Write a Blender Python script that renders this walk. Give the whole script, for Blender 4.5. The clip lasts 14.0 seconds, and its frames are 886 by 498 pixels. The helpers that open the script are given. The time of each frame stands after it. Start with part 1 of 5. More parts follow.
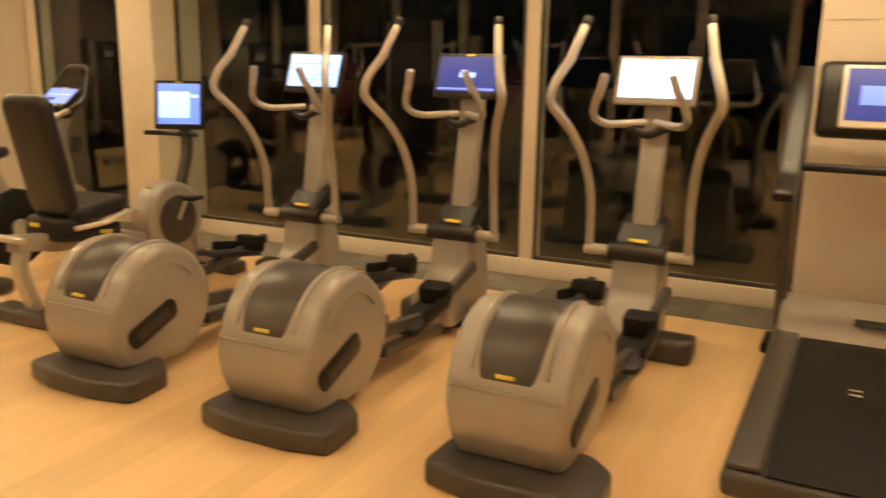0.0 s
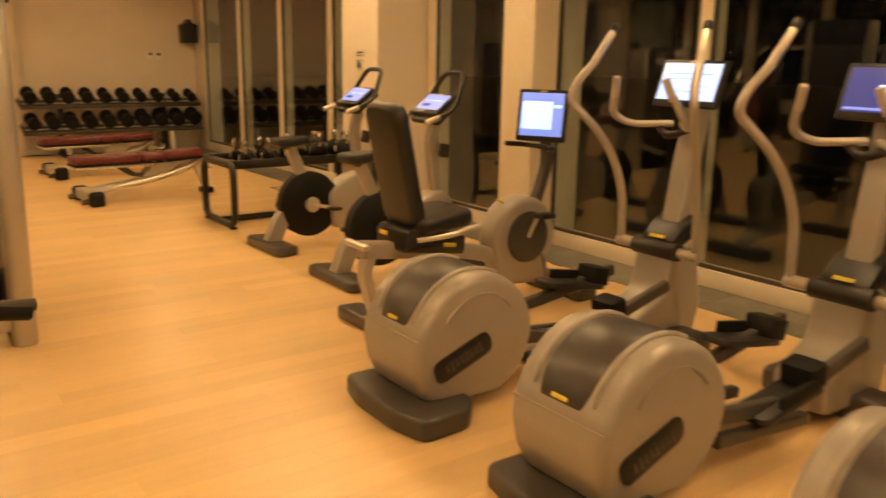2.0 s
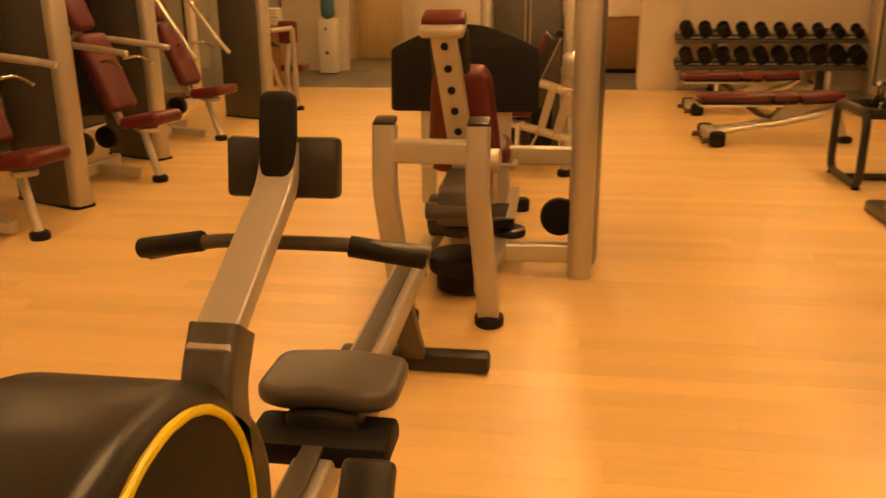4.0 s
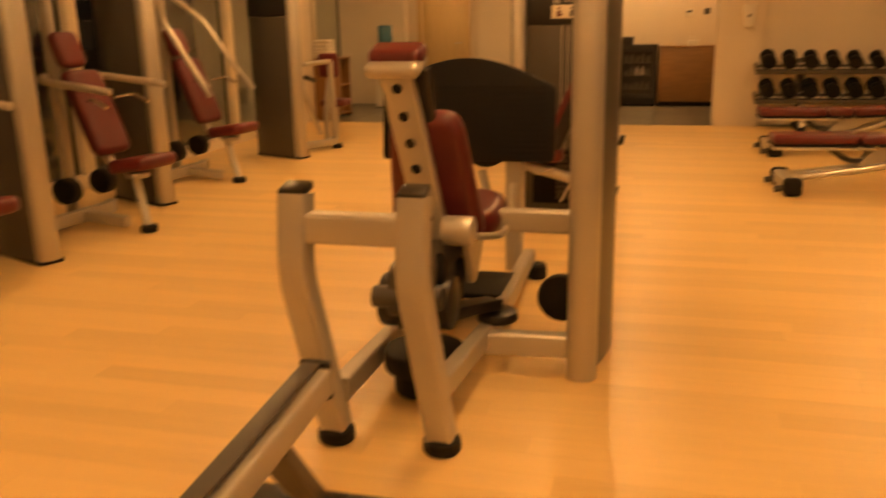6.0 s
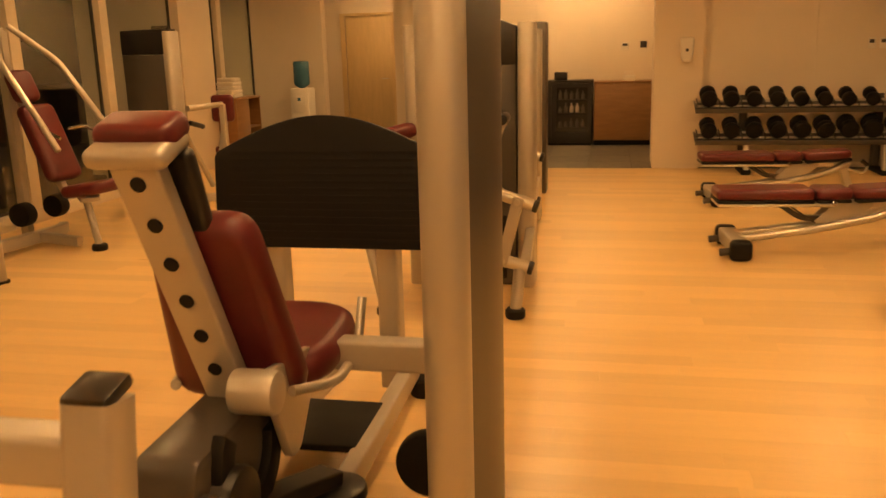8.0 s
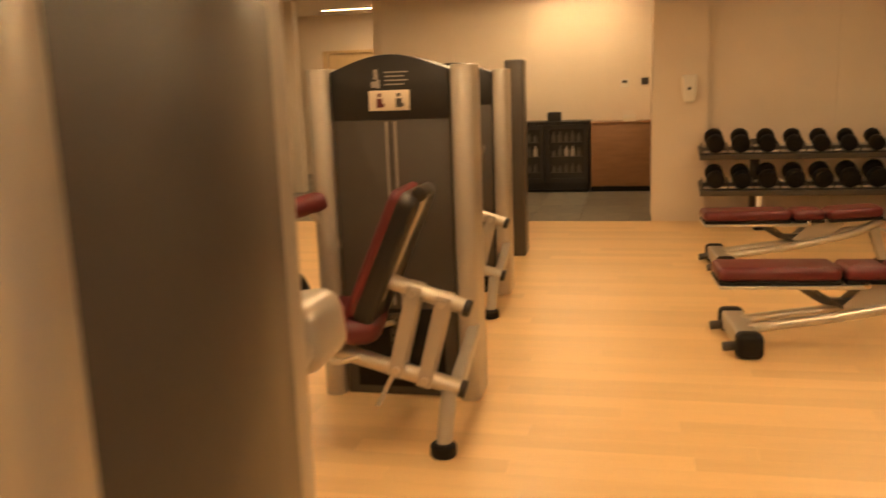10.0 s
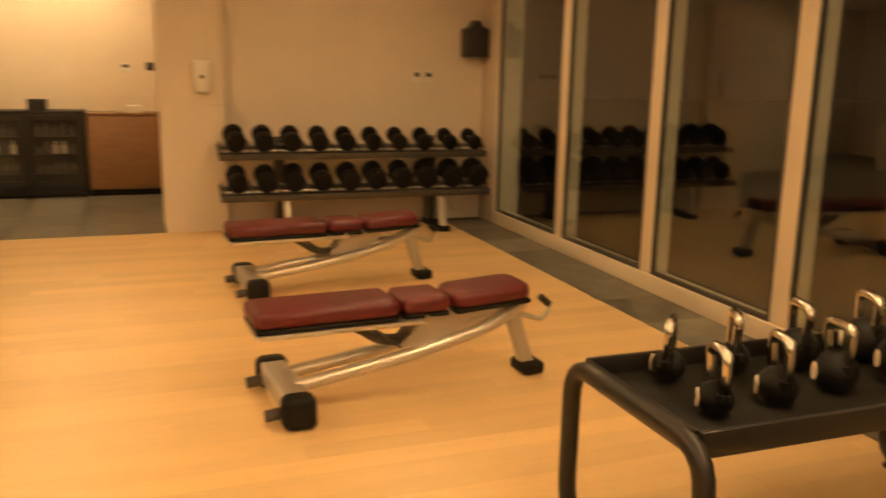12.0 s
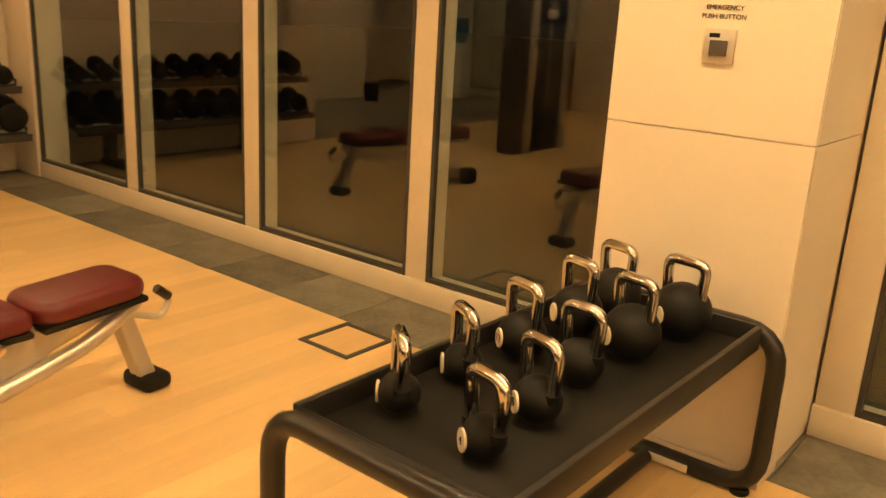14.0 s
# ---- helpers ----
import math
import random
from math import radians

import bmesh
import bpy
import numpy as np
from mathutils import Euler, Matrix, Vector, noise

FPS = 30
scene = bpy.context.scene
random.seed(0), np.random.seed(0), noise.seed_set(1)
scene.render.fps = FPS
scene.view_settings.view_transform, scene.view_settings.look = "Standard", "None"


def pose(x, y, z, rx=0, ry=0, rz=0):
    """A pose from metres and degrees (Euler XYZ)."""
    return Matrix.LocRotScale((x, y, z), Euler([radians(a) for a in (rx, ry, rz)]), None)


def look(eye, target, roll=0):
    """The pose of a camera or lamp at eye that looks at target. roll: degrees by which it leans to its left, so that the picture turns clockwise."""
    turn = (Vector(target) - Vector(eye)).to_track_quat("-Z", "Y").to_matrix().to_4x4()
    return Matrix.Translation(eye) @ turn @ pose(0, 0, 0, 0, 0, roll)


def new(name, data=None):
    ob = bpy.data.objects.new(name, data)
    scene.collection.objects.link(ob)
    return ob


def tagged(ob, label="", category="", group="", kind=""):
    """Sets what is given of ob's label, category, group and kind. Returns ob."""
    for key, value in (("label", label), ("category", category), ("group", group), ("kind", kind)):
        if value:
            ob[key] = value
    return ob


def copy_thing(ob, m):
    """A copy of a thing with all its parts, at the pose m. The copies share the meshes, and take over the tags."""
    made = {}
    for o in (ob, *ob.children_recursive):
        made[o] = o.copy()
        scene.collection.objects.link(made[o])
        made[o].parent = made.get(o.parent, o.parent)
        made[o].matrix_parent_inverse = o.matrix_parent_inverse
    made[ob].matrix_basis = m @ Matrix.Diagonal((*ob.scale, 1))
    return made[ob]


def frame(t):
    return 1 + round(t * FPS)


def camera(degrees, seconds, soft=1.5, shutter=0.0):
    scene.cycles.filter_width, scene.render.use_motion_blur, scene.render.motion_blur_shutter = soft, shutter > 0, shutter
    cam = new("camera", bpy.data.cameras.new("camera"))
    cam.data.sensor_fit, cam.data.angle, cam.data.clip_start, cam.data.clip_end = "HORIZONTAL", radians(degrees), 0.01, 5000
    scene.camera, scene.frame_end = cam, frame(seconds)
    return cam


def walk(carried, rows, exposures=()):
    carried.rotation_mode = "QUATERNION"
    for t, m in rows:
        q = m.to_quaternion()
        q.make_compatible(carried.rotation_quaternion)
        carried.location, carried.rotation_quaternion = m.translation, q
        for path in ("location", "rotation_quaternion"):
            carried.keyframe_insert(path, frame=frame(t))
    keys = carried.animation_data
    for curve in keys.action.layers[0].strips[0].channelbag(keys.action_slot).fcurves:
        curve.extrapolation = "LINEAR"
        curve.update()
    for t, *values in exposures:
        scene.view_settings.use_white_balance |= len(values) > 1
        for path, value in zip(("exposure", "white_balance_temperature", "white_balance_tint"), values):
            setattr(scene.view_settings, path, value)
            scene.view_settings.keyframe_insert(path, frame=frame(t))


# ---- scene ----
cam = camera(55.9, 14.0, 1.5, 0.5)
PATH = [
    (0, (0.07, -0.01, 1.57), (-0.798, 1.736, 1.127), 0.9),
    (0.5, (-0.019, 0.122, 1.576), (-1.108, 1.742, 1.139), 0.3),
    (1, (0.031, 0.348, 1.612), (-1.25, 1.825, 1.19), 1.3),
    (1.5, (0.045, 0.513, 1.622), (-1.394, 1.835, 1.193), 1.7),
    (2, (-0.119, 0.697, 1.613), (-1.697, 1.839, 1.158), 1.0),
    (2.5, (-0.296, 0.856, 1.587), (-2.035, 1.738, 1.144), 0.3),
    (3, (-0.368, 1.071, 1.606), (-2.269, 1.495, 1.152), 0.9),
    (3.5, (-0.436, 1.203, 1.558), (-2.363, 1.147, 1.024), 0.7),
    (3.7, (-0.488, 1.239, 1.548), (-2.399, 1.078, 0.981), 0.2),
    (5.8, (-1.564, 1.675, 1.523), (-3.393, 1.096, 0.955), -1.3),
    (6, (-1.641, 1.691, 1.519), (-3.505, 1.197, 0.988), -1.2),
    (6.5, (-1.966, 1.775, 1.572), (-3.865, 1.404, 1.066), -0.7),
    (7, (-2.279, 1.799, 1.56), (-4.197, 1.513, 1.071), -0.2),
    (9.3, (-3.759, 1.945, 1.607), (-5.64, 1.417, 1.179), -3.3),
    (9.5, (-3.892, 1.978, 1.615), (-5.779, 1.463, 1.198), -3.1),
    (10, (-4.251, 2.091, 1.627), (-6.165, 1.662, 1.239), -2.1),
    (10.5, (-4.607, 2.145, 1.648), (-6.566, 1.967, 1.287), -1.5),
    (11, (-4.965, 2.218, 1.626), (-6.931, 2.267, 1.261), -0.2),
    (11.5, (-5.293, 2.225, 1.607), (-7.232, 2.517, 1.213), 1.7),
    (12, (-5.654, 2.195, 1.574), (-7.493, 2.86, 1.157), 1.1),
    (12.5, (-5.962, 2.235, 1.568), (-7.653, 3.184, 1.08), 0.4),
    (13, (-6.217, 2.352, 1.548), (-7.756, 3.515, 1.018), 2.7),
    (13.5, (-6.399, 2.365, 1.545), (-7.727, 3.757, 0.999), 3.6),
    (14, (-6.627, 2.365, 1.557), (-7.824, 3.869, 1.007), 3.2),
]
EXPOSURES = [(0, 0.05, 5150, 0), (0.5, -0.02, 5150, 0), (1.5, 0.0, 5250, 0), (2.0, -0.12, 6200, 4), (2.5, -0.25, 7200, 8), (3.5, -0.27, 8400, 17), (7.0, -0.36, 8700, 20), (9.5, -0.14, 5900, 9), (10.5, -0.15, 5800, 10), (11, -0.15, 6400, 11), (12.5, 0.06, 5900, 3), (13.4, 0.18, 5300, -3), (14, 0.4, 6200, 2)]
walk(cam, [(t, look(eye, target, roll)) for t, eye, target, roll in PATH], EXPOSURES)

# ---- light ----
world = bpy.data.worlds.new("night")
world.use_nodes = True
world.node_tree.nodes["Background"].inputs[0].default_value = (0.02, 0.018, 0.015, 1)
world.node_tree.nodes["Background"].inputs[1].default_value = 0.1
scene.world = world
LAMP = 78.0
LAMP_COL = (1.0, 0.63, 0.28)


# ---- materials ----
def material(name, col, rough=0.5, metal=0.0, var=0.08, scale=4.0, fine=60.0, bump=0.0, spec=0.5, coat=0.0, rvar=0.1, stretch=(1, 1, 1), island=0.0):
    m = bpy.data.materials.new(name)
    m.use_nodes = True
    nt = m.node_tree
    b = nt.nodes["Principled BSDF"]
    b.inputs["Metallic"].default_value = metal
    b.inputs["Specular IOR Level"].default_value = spec
    b.inputs["Coat Weight"].default_value = coat
    tc = nt.nodes.new("ShaderNodeTexCoord")
    mp = nt.nodes.new("ShaderNodeMapping")
    mp.inputs["Scale"].default_value = stretch
    nt.links.new(tc.outputs["Object"], mp.inputs[0])
    n1 = nt.nodes.new("ShaderNodeTexNoise")
    n1.inputs["Scale"].default_value, n1.inputs["Detail"].default_value = scale, 5
    n2 = nt.nodes.new("ShaderNodeTexNoise")
    n2.inputs["Scale"].default_value, n2.inputs["Detail"].default_value = fine, 3
    nt.links.new(mp.outputs[0], n1.inputs["Vector"])
    nt.links.new(mp.outputs[0], n2.inputs["Vector"])
    add = nt.nodes.new("ShaderNodeMath")
    add.operation = "MULTIPLY_ADD"
    nt.links.new(n2.outputs[0], add.inputs[0])
    add.inputs[1].default_value = 0.45
    nt.links.new(n1.outputs[0], add.inputs[2])
    fac = add.outputs[0]
    if island:
        info = nt.nodes.new("ShaderNodeObjectInfo")
        geo = nt.nodes.new("ShaderNodeNewGeometry")
        s = nt.nodes.new("ShaderNodeMath")
        s.operation = "ADD"
        nt.links.new(info.outputs["Random"], s.inputs[0])
        nt.links.new(geo.outputs["Random Per Island"], s.inputs[1])
        fr = nt.nodes.new("ShaderNodeMath")
        fr.operation = "FRACT"
        nt.links.new(s.outputs[0], fr.inputs[0])
        ad2 = nt.nodes.new("ShaderNodeMath")
        ad2.operation = "MULTIPLY_ADD"
        nt.links.new(fr.outputs[0], ad2.inputs[0])
        ad2.inputs[1].default_value = island
        nt.links.new(fac, ad2.inputs[2])
        fac = ad2.outputs[0]
    lo, hi = 0.45, 1.0 + island
    mr = nt.nodes.new("ShaderNodeMapRange")
    mr.inputs[1].default_value, mr.inputs[2].default_value = lo, hi
    nt.links.new(fac, mr.inputs[0])
    mix = nt.nodes.new("ShaderNodeMix")
    mix.data_type = "RGBA"
    nt.links.new(mr.outputs[0], mix.inputs[0])
    mix.inputs[6].default_value = (*[c * (1 - var) for c in col], 1)
    mix.inputs[7].default_value = (*[min(1, c * (1 + var)) for c in col], 1)
    nt.links.new(mix.outputs[2], b.inputs["Base Color"])
    r = nt.nodes.new("ShaderNodeMapRange")
    r.inputs[3].default_value, r.inputs[4].default_value = max(0.02, rough - rvar), min(1, rough + rvar)
    nt.links.new(n1.outputs[0], r.inputs[0])
    nt.links.new(r.outputs[0], b.inputs["Roughness"])
    if bump:
        bp = nt.nodes.new("ShaderNodeBump")
        bp.inputs["Strength"].default_value, bp.inputs["Distance"].default_value = bump, 0.002
        nt.links.new(n2.outputs[0], bp.inputs["Height"])
        nt.links.new(bp.outputs[0], b.inputs["Normal"])
    return m


def glow(name, col, power):
    m = bpy.data.materials.new(name)
    m.use_nodes = True
    b = m.node_tree.nodes["Principled BSDF"]
    b.inputs["Base Color"].default_value = (*[0.5 * c for c in col], 1)
    b.inputs["Emission Color"].default_value = (*col, 1)
    b.inputs["Emission Strength"].default_value = power
    return m


def glass(name, col, ior):
    m = bpy.data.materials.new(name)
    m.use_nodes = True
    b = m.node_tree.nodes["Principled BSDF"]
    b.inputs["Base Color"].default_value = (*col, 1)
    b.inputs["Roughness"].default_value = 0.0
    b.inputs["IOR"].default_value = ior
    b.inputs["Transmission Weight"].default_value = 1.0
    return m


WOOD = material("oak_floor", (0.76, 0.52, 0.245), 0.33, var=0.13, scale=2.2, fine=22, bump=0.04, stretch=(6, 0.6, 1), island=0.7)
STONE = material("slate_tile", (0.15, 0.14, 0.115), 0.36, var=0.85, scale=5, fine=30, bump=0.2, island=0.3)
WALL = material("cream_panel", (0.72, 0.62, 0.50), 0.42, var=0.04, scale=1.5, fine=90, bump=0.03, island=0.1)
PLASTER = material("ceiling_paint", (0.74, 0.66, 0.54), 0.8, var=0.03, scale=1.2, bump=0.05)
FRAME = material("cream_window_frame", (0.70, 0.60, 0.46), 0.4, var=0.04)
ASPHALT = material("night_asphalt", (0.03, 0.03, 0.03), 0.8, var=0.2, scale=3, bump=0.2)
GASKET = material("dark_gasket", (0.05, 0.045, 0.04), 0.5)
GLASS = glass("window_glass", (0.72, 0.78, 0.74), 1.7)
SILVER = material("champagne_metal_paint", (0.48, 0.44, 0.385), 0.35, 0.42, var=0.03, scale=3, fine=20, rvar=0.015)
SHELL = material("warm_grey_plastic", (0.36, 0.325, 0.285), 0.33, 0.12, var=0.03, scale=3, fine=20, rvar=0.015)
STEEL = material("brushed_steel", (0.60, 0.55, 0.48), 0.34, 0.6, var=0.02, scale=3, fine=20, rvar=0.015)
CHROME = material("polished_chrome", (0.62, 0.61, 0.60), 0.05, 1.0, var=0.03, rvar=0.02)
BLACK = material("black_plastic", (0.014, 0.0125, 0.012), 0.38, var=0.2, fine=60, bump=0.02)
RUBBER = material("black_rubber", (0.009, 0.0085, 0.008), 0.55, var=0.2, fine=60, bump=0.03, spec=0.2)
GREY = material("dark_grey_plastic", (0.062, 0.055, 0.05), 0.36, var=0.1, fine=200, bump=0.03)
SHROUD = material("bronze_shroud", (0.078, 0.069, 0.061), 0.36, 0.1, var=0.06, scale=2, fine=20, rvar=0.02)
RED = material("red_vinyl", (0.108, 0.012, 0.016), 0.40, var=0.15, scale=7, fine=220, bump=0.08)
YELLOW = material("yellow_badge", (0.75, 0.60, 0.04), 0.4)
BROWN = material("cabinet_wood", (0.27, 0.14, 0.062), 0.4, var=0.15, scale=3, fine=30, stretch=(1, 1, 6))
DOORMAT = material("door_veneer", (0.62, 0.45, 0.24), 0.45, var=0.08, scale=3, fine=30, stretch=(6, 6, 0.8))
WHITE = material("white_plastic", (0.75, 0.70, 0.62), 0.35, var=0.03)
PAPER = material("printed_card", (0.7, 0.62, 0.5), 0.5, var=0.04)
BLUE = material("blue_bottle", (0.05, 0.16, 0.24), 0.12, var=0.2)
LAMPGLOW = glow("lamp_diffuser", LAMP_COL, LAMP)
SCREEN_BLUE = glow("screen_blue", (0.24, 0.31, 0.80), 1.1)
SCREEN_LIGHT = glow("screen_light", (0.55, 0.66, 1.0), 1.5)
SCREEN_WHITE = glow("screen_white", (0.86, 0.86, 1.0), 2.4)
SCREEN_NAVY = glow("screen_navy", (0.05, 0.06, 0.28), 0.7)
SCREEN_DARK = material("screen_off", (0.02, 0.02, 0.03), 0.12)
LED = glow("red_led", (1.0, 0.05, 0.03), 3.0)


# ---- mesh helpers ----
def finish(bm, angle=0.7):
    bmesh.ops.recalc_face_normals(bm, faces=bm.faces)
    for f in bm.faces:
        f.smooth = True
    for e in bm.edges:
        if len(e.link_faces) == 2 and e.calc_face_angle(0) > angle:
            e.smooth = False
    return bm


def part(name, bm, mat, parent=None, label=""):
    finish(bm)
    me = bpy.data.meshes.new(name)
    bm.to_mesh(me)
    bm.free()
    me.materials.append(mat)
    ob = new(name, me)
    if parent:
        ob.parent = parent
    if label:
        tagged(ob, label)
    return ob


def thing(name, label, category, m=None, group=""):
    ob = new(name)
    ob.empty_display_size = 0.1
    tagged(ob, label, category, group)
    if m:
        ob.matrix_basis = m
    return ob


def structure(ob, label, category=""):
    return tagged(ob, label, category, "", "structure")


def join(*bms):
    out = bms[0]
    for b in bms[1:]:
        me = bpy.data.meshes.new("tmp")
        b.to_mesh(me)
        out.from_mesh(me)
        b.free()
        bpy.data.meshes.remove(me)
    return out


def box(x0, x1, y0, y1, z0, z1, bev=0.0, seg=2):
    bm = bmesh.new()
    bmesh.ops.create_cube(bm, size=1)
    for v in bm.verts:
        v.co = Vector(((x0 + x1) / 2 + v.co.x * (x1 - x0), (y0 + y1) / 2 + v.co.y * (y1 - y0), (z0 + z1) / 2 + v.co.z * (z1 - z0)))
    if bev:
        bmesh.ops.bevel(bm, geom=bm.edges[:], offset=bev, segments=seg, profile=0.5, affect="EDGES")
    return bm


def turned(bm, m):
    bm.transform(m)
    return bm


def slab(w, d, h, m, bev=0.01, seg=2):
    """A bevelled block of that size round the origin, moved by m."""
    return turned(box(-w / 2, w / 2, -d / 2, d / 2, -h / 2, h / 2, bev, seg), m)


def prism(pts, a, b, axis="x", bev=0.0, seg=2):
    """The closed outline pts, drawn out along an axis from a to b."""
    bm = bmesh.new()
    place = {"x": lambda u, v, w: (w, u, v), "y": lambda u, v, w: (u, w, v), "z": lambda u, v, w: (u, v, w)}[axis]
    lo = [bm.verts.new(place(u, v, a)) for u, v in pts]
    hi = [bm.verts.new(place(u, v, b)) for u, v in pts]
    n = len(pts)
    caps = [bm.faces.new(lo), bm.faces.new(hi)]
    for i in range(n):
        bm.faces.new((lo[i], lo[(i + 1) % n], hi[(i + 1) % n], hi[i]))
    bmesh.ops.recalc_face_normals(bm, faces=bm.faces)
    if bev:
        rim = {e for c in caps for e in c.edges}
        bmesh.ops.bevel(bm, geom=list(rim), offset=bev, segments=seg, profile=0.5, affect="EDGES")
    return bm


def arc(cx, cy, r, a0, a1, n, ry=None):
    return [(cx + r * math.cos(radians(a0 + (a1 - a0) * i / n)), cy + (ry or r) * math.sin(radians(a0 + (a1 - a0) * i / n))) for i in range(n + 1)]


def rounded(pts, r, n=4):
    out = []
    for i, p in enumerate(pts):
        a, p, b = Vector(pts[i - 1]), Vector(p), Vector(pts[(i + 1) % len(pts)])
        k = min(r, (a - p).length * 0.45, (b - p).length * 0.45)
        s, e = p + (a - p).normalized() * k, p + (b - p).normalized() * k
        for j in range(n + 1):
            t = j / n
            q = s * (1 - t) ** 2 + p * 2 * t * (1 - t) + e * t * t
            out.append((q.x, q.y))
    return out


def tube(pts, r, fillet=0.06, n=12, rect=None, closed=False, up=(0, 0, 1)):
    """A round or rectangular bar along a line with rounded corners."""
    P = [Vector(p) for p in pts]
    line = []
    for i, p in enumerate(P):
        if not closed and i in (0, len(P) - 1):
            line.append(p)
            continue
        a, b = P[i - 1], P[(i + 1) % len(P)]
        k = min(fillet, (a - p).length * 0.48, (b - p).length * 0.48)
        s, e = p + (a - p).normalized() * k, p + (b - p).normalized() * k
        for j in range(6):
            t = j / 5
            line.append(s * (1 - t) ** 2 + p * 2 * t * (1 - t) + e * t * t)
    if rect:
        w, h = rect[0] / 2, rect[1] / 2
        sec = rounded([(-w, -h), (w, -h), (w, h), (-w, h)], min(w, h) * 0.35, 3)
    else:
        sec = [(r * math.cos(2 * math.pi * i / n), r * math.sin(2 * math.pi * i / n)) for i in range(n)]
    bm = bmesh.new()
    rings = []
    side = None
    m = len(line)
    for i, p in enumerate(line):
        d = (line[(i + 1) % m] - line[i - 1]) if closed else (line[min(i + 1, m - 1)] - line[max(i - 1, 0)])
        d.normalize()
        if side is None:
            side = d.cross(Vector(up))
            if side.length < 0.05:
                side = d.cross(Vector((0, 1, 0)))
        side = (side - d * side.dot(d)).normalized()
        nor = side.cross(d)
        rings.append([bm.verts.new(p + side * u + nor * v) for u, v in sec])
    k = len(sec)
    for i in range(m if closed else m - 1):
        a, b = rings[i], rings[(i + 1) % m]
        for j in range(k):
            bm.faces.new((a[j], a[(j + 1) % k], b[(j + 1) % k], b[j]))
    if not closed:
        bm.faces.new(rings[0])
        bm.faces.new(rings[-1])
    return bm


def rod(a, b, r, n=16, bev=0.0):
    bm = tube([a, b], r, n=n)
    if bev:
        bmesh.ops.bevel(bm, geom=[e for f in bm.faces if len(f.verts) > 4 for e in f.edges], offset=bev, segments=2, profile=0.5, affect="EDGES")
    return bm


def lathe(prof, n=20):
    """Turns (radius, height) pairs about the z axis."""
    bm = bmesh.new()
    rings = [[bm.verts.new((r * math.cos(2 * math.pi * i / n), r * math.sin(2 * math.pi * i / n), z)) for i in range(n)] for r, z in prof]
    for a, b in zip(rings, rings[1:]):
        for j in range(n):
            bm.faces.new((a[j], a[(j + 1) % n], b[(j + 1) % n], b[j]))
    bm.faces.new(rings[0])
    bm.faces.new(rings[-1])
    return bm


def cushion(w, d, h, m, crown=0.3, r=0.05):
    """A padded block with rounded corners and softly swollen edges."""
    o = rounded([(-w / 2, -d / 2), (w / 2, -d / 2), (w / 2, d / 2), (-w / 2, d / 2)], r, 5)
    bm = prism(o, -h / 2, h / 2, "z", h * crown, 4)
    return turned(bm, m)


def pad(w, thick, h, m, crown=0.4, r=0.06):
    """A standing pad: w across, thick along y, h high."""
    return cushion(w, h, thick, m @ pose(0, 0, 0, 90), crown, r)


def text(name, body, size, m, mat, parent, label=""):
    cu = bpy.data.curves.new(name, "FONT")
    cu.body, cu.size, cu.align_x, cu.align_y, cu.extrude = body, size, "CENTER", "CENTER", 0.0006
    tmp = bpy.data.objects.new("tmp", cu)
    scene.collection.objects.link(tmp)
    me = bpy.data.meshes.new_from_object(tmp.evaluated_get(bpy.context.evaluated_depsgraph_get()))
    bpy.data.objects.remove(tmp)
    me.materials.clear()
    me.materials.append(mat)
    ob = new(name, me)
    ob.parent = parent
    ob.matrix_basis = m
    if label:
        tagged(ob, label)
    return ob


# ---- the large structure ----
NORTH, SOUTH, EAST, WEST, TOP = 5.75, -3.75, 2.6, -13.97, 2.95

structure(part("floor", box(WEST, EAST + 0.2, SOUTH - 0.2, 5.2, -0.2, -0.02), WOOD), "honey-coloured oak plank floor of the gym", "floor")
structure(part("floor_tiled", box(-20.5, WEST, SOUTH - 1.2, 6.2, -0.2, -0.02), STONE), "dark slate tile floor of the lobby", "floor")
structure(part("floor_border", box(WEST, EAST + 0.2, 5.2, 6.1, -0.2, -0.02), STONE), "dark slate border strip along the windows", "floor")
structure(part("ceiling", box(-20.5, EAST + 0.3, SOUTH - 1.2, 6.2, TOP, TOP + 0.15), PLASTER), "cream painted ceiling", "ceiling")
# Unseen ground; the night is put into its near-black colour so reflections dominate.
structure(part("ground_outside", box(-60, 40, -60, 60, -0.4, -0.25), ASPHALT), "unseen ground outside, coloured near black for the night", "ground")
structure(part("wall_east", box(EAST, EAST + 0.2, SOUTH - 0.2, 6.1, 0, TOP), WALL), "plain cream wall", "wall")


def panels(parent, plane, at, a0, a1, step, courses, out, thick=0.012, gap=0.004):
    """Cream cladding panels with open joints: plane 'x' or 'y', standing out towards out."""
    n = max(1, round((a1 - a0) / step))
    w = (a1 - a0) / n
    for z0, z1 in zip(courses, courses[1:]):
        for i in range(n):
            u0, u1 = a0 + i * w + gap / 2, a0 + (i + 1) * w - gap / 2
            lo, hi = sorted((at, at + out * thick))
            bm = box(lo, hi, u0, u1, z0 + gap / 2, z1 - gap / 2) if plane == "x" else box(u0, u1, lo, hi, z0 + gap / 2, z1 - gap / 2)
            part("panel", bm, WALL, parent)


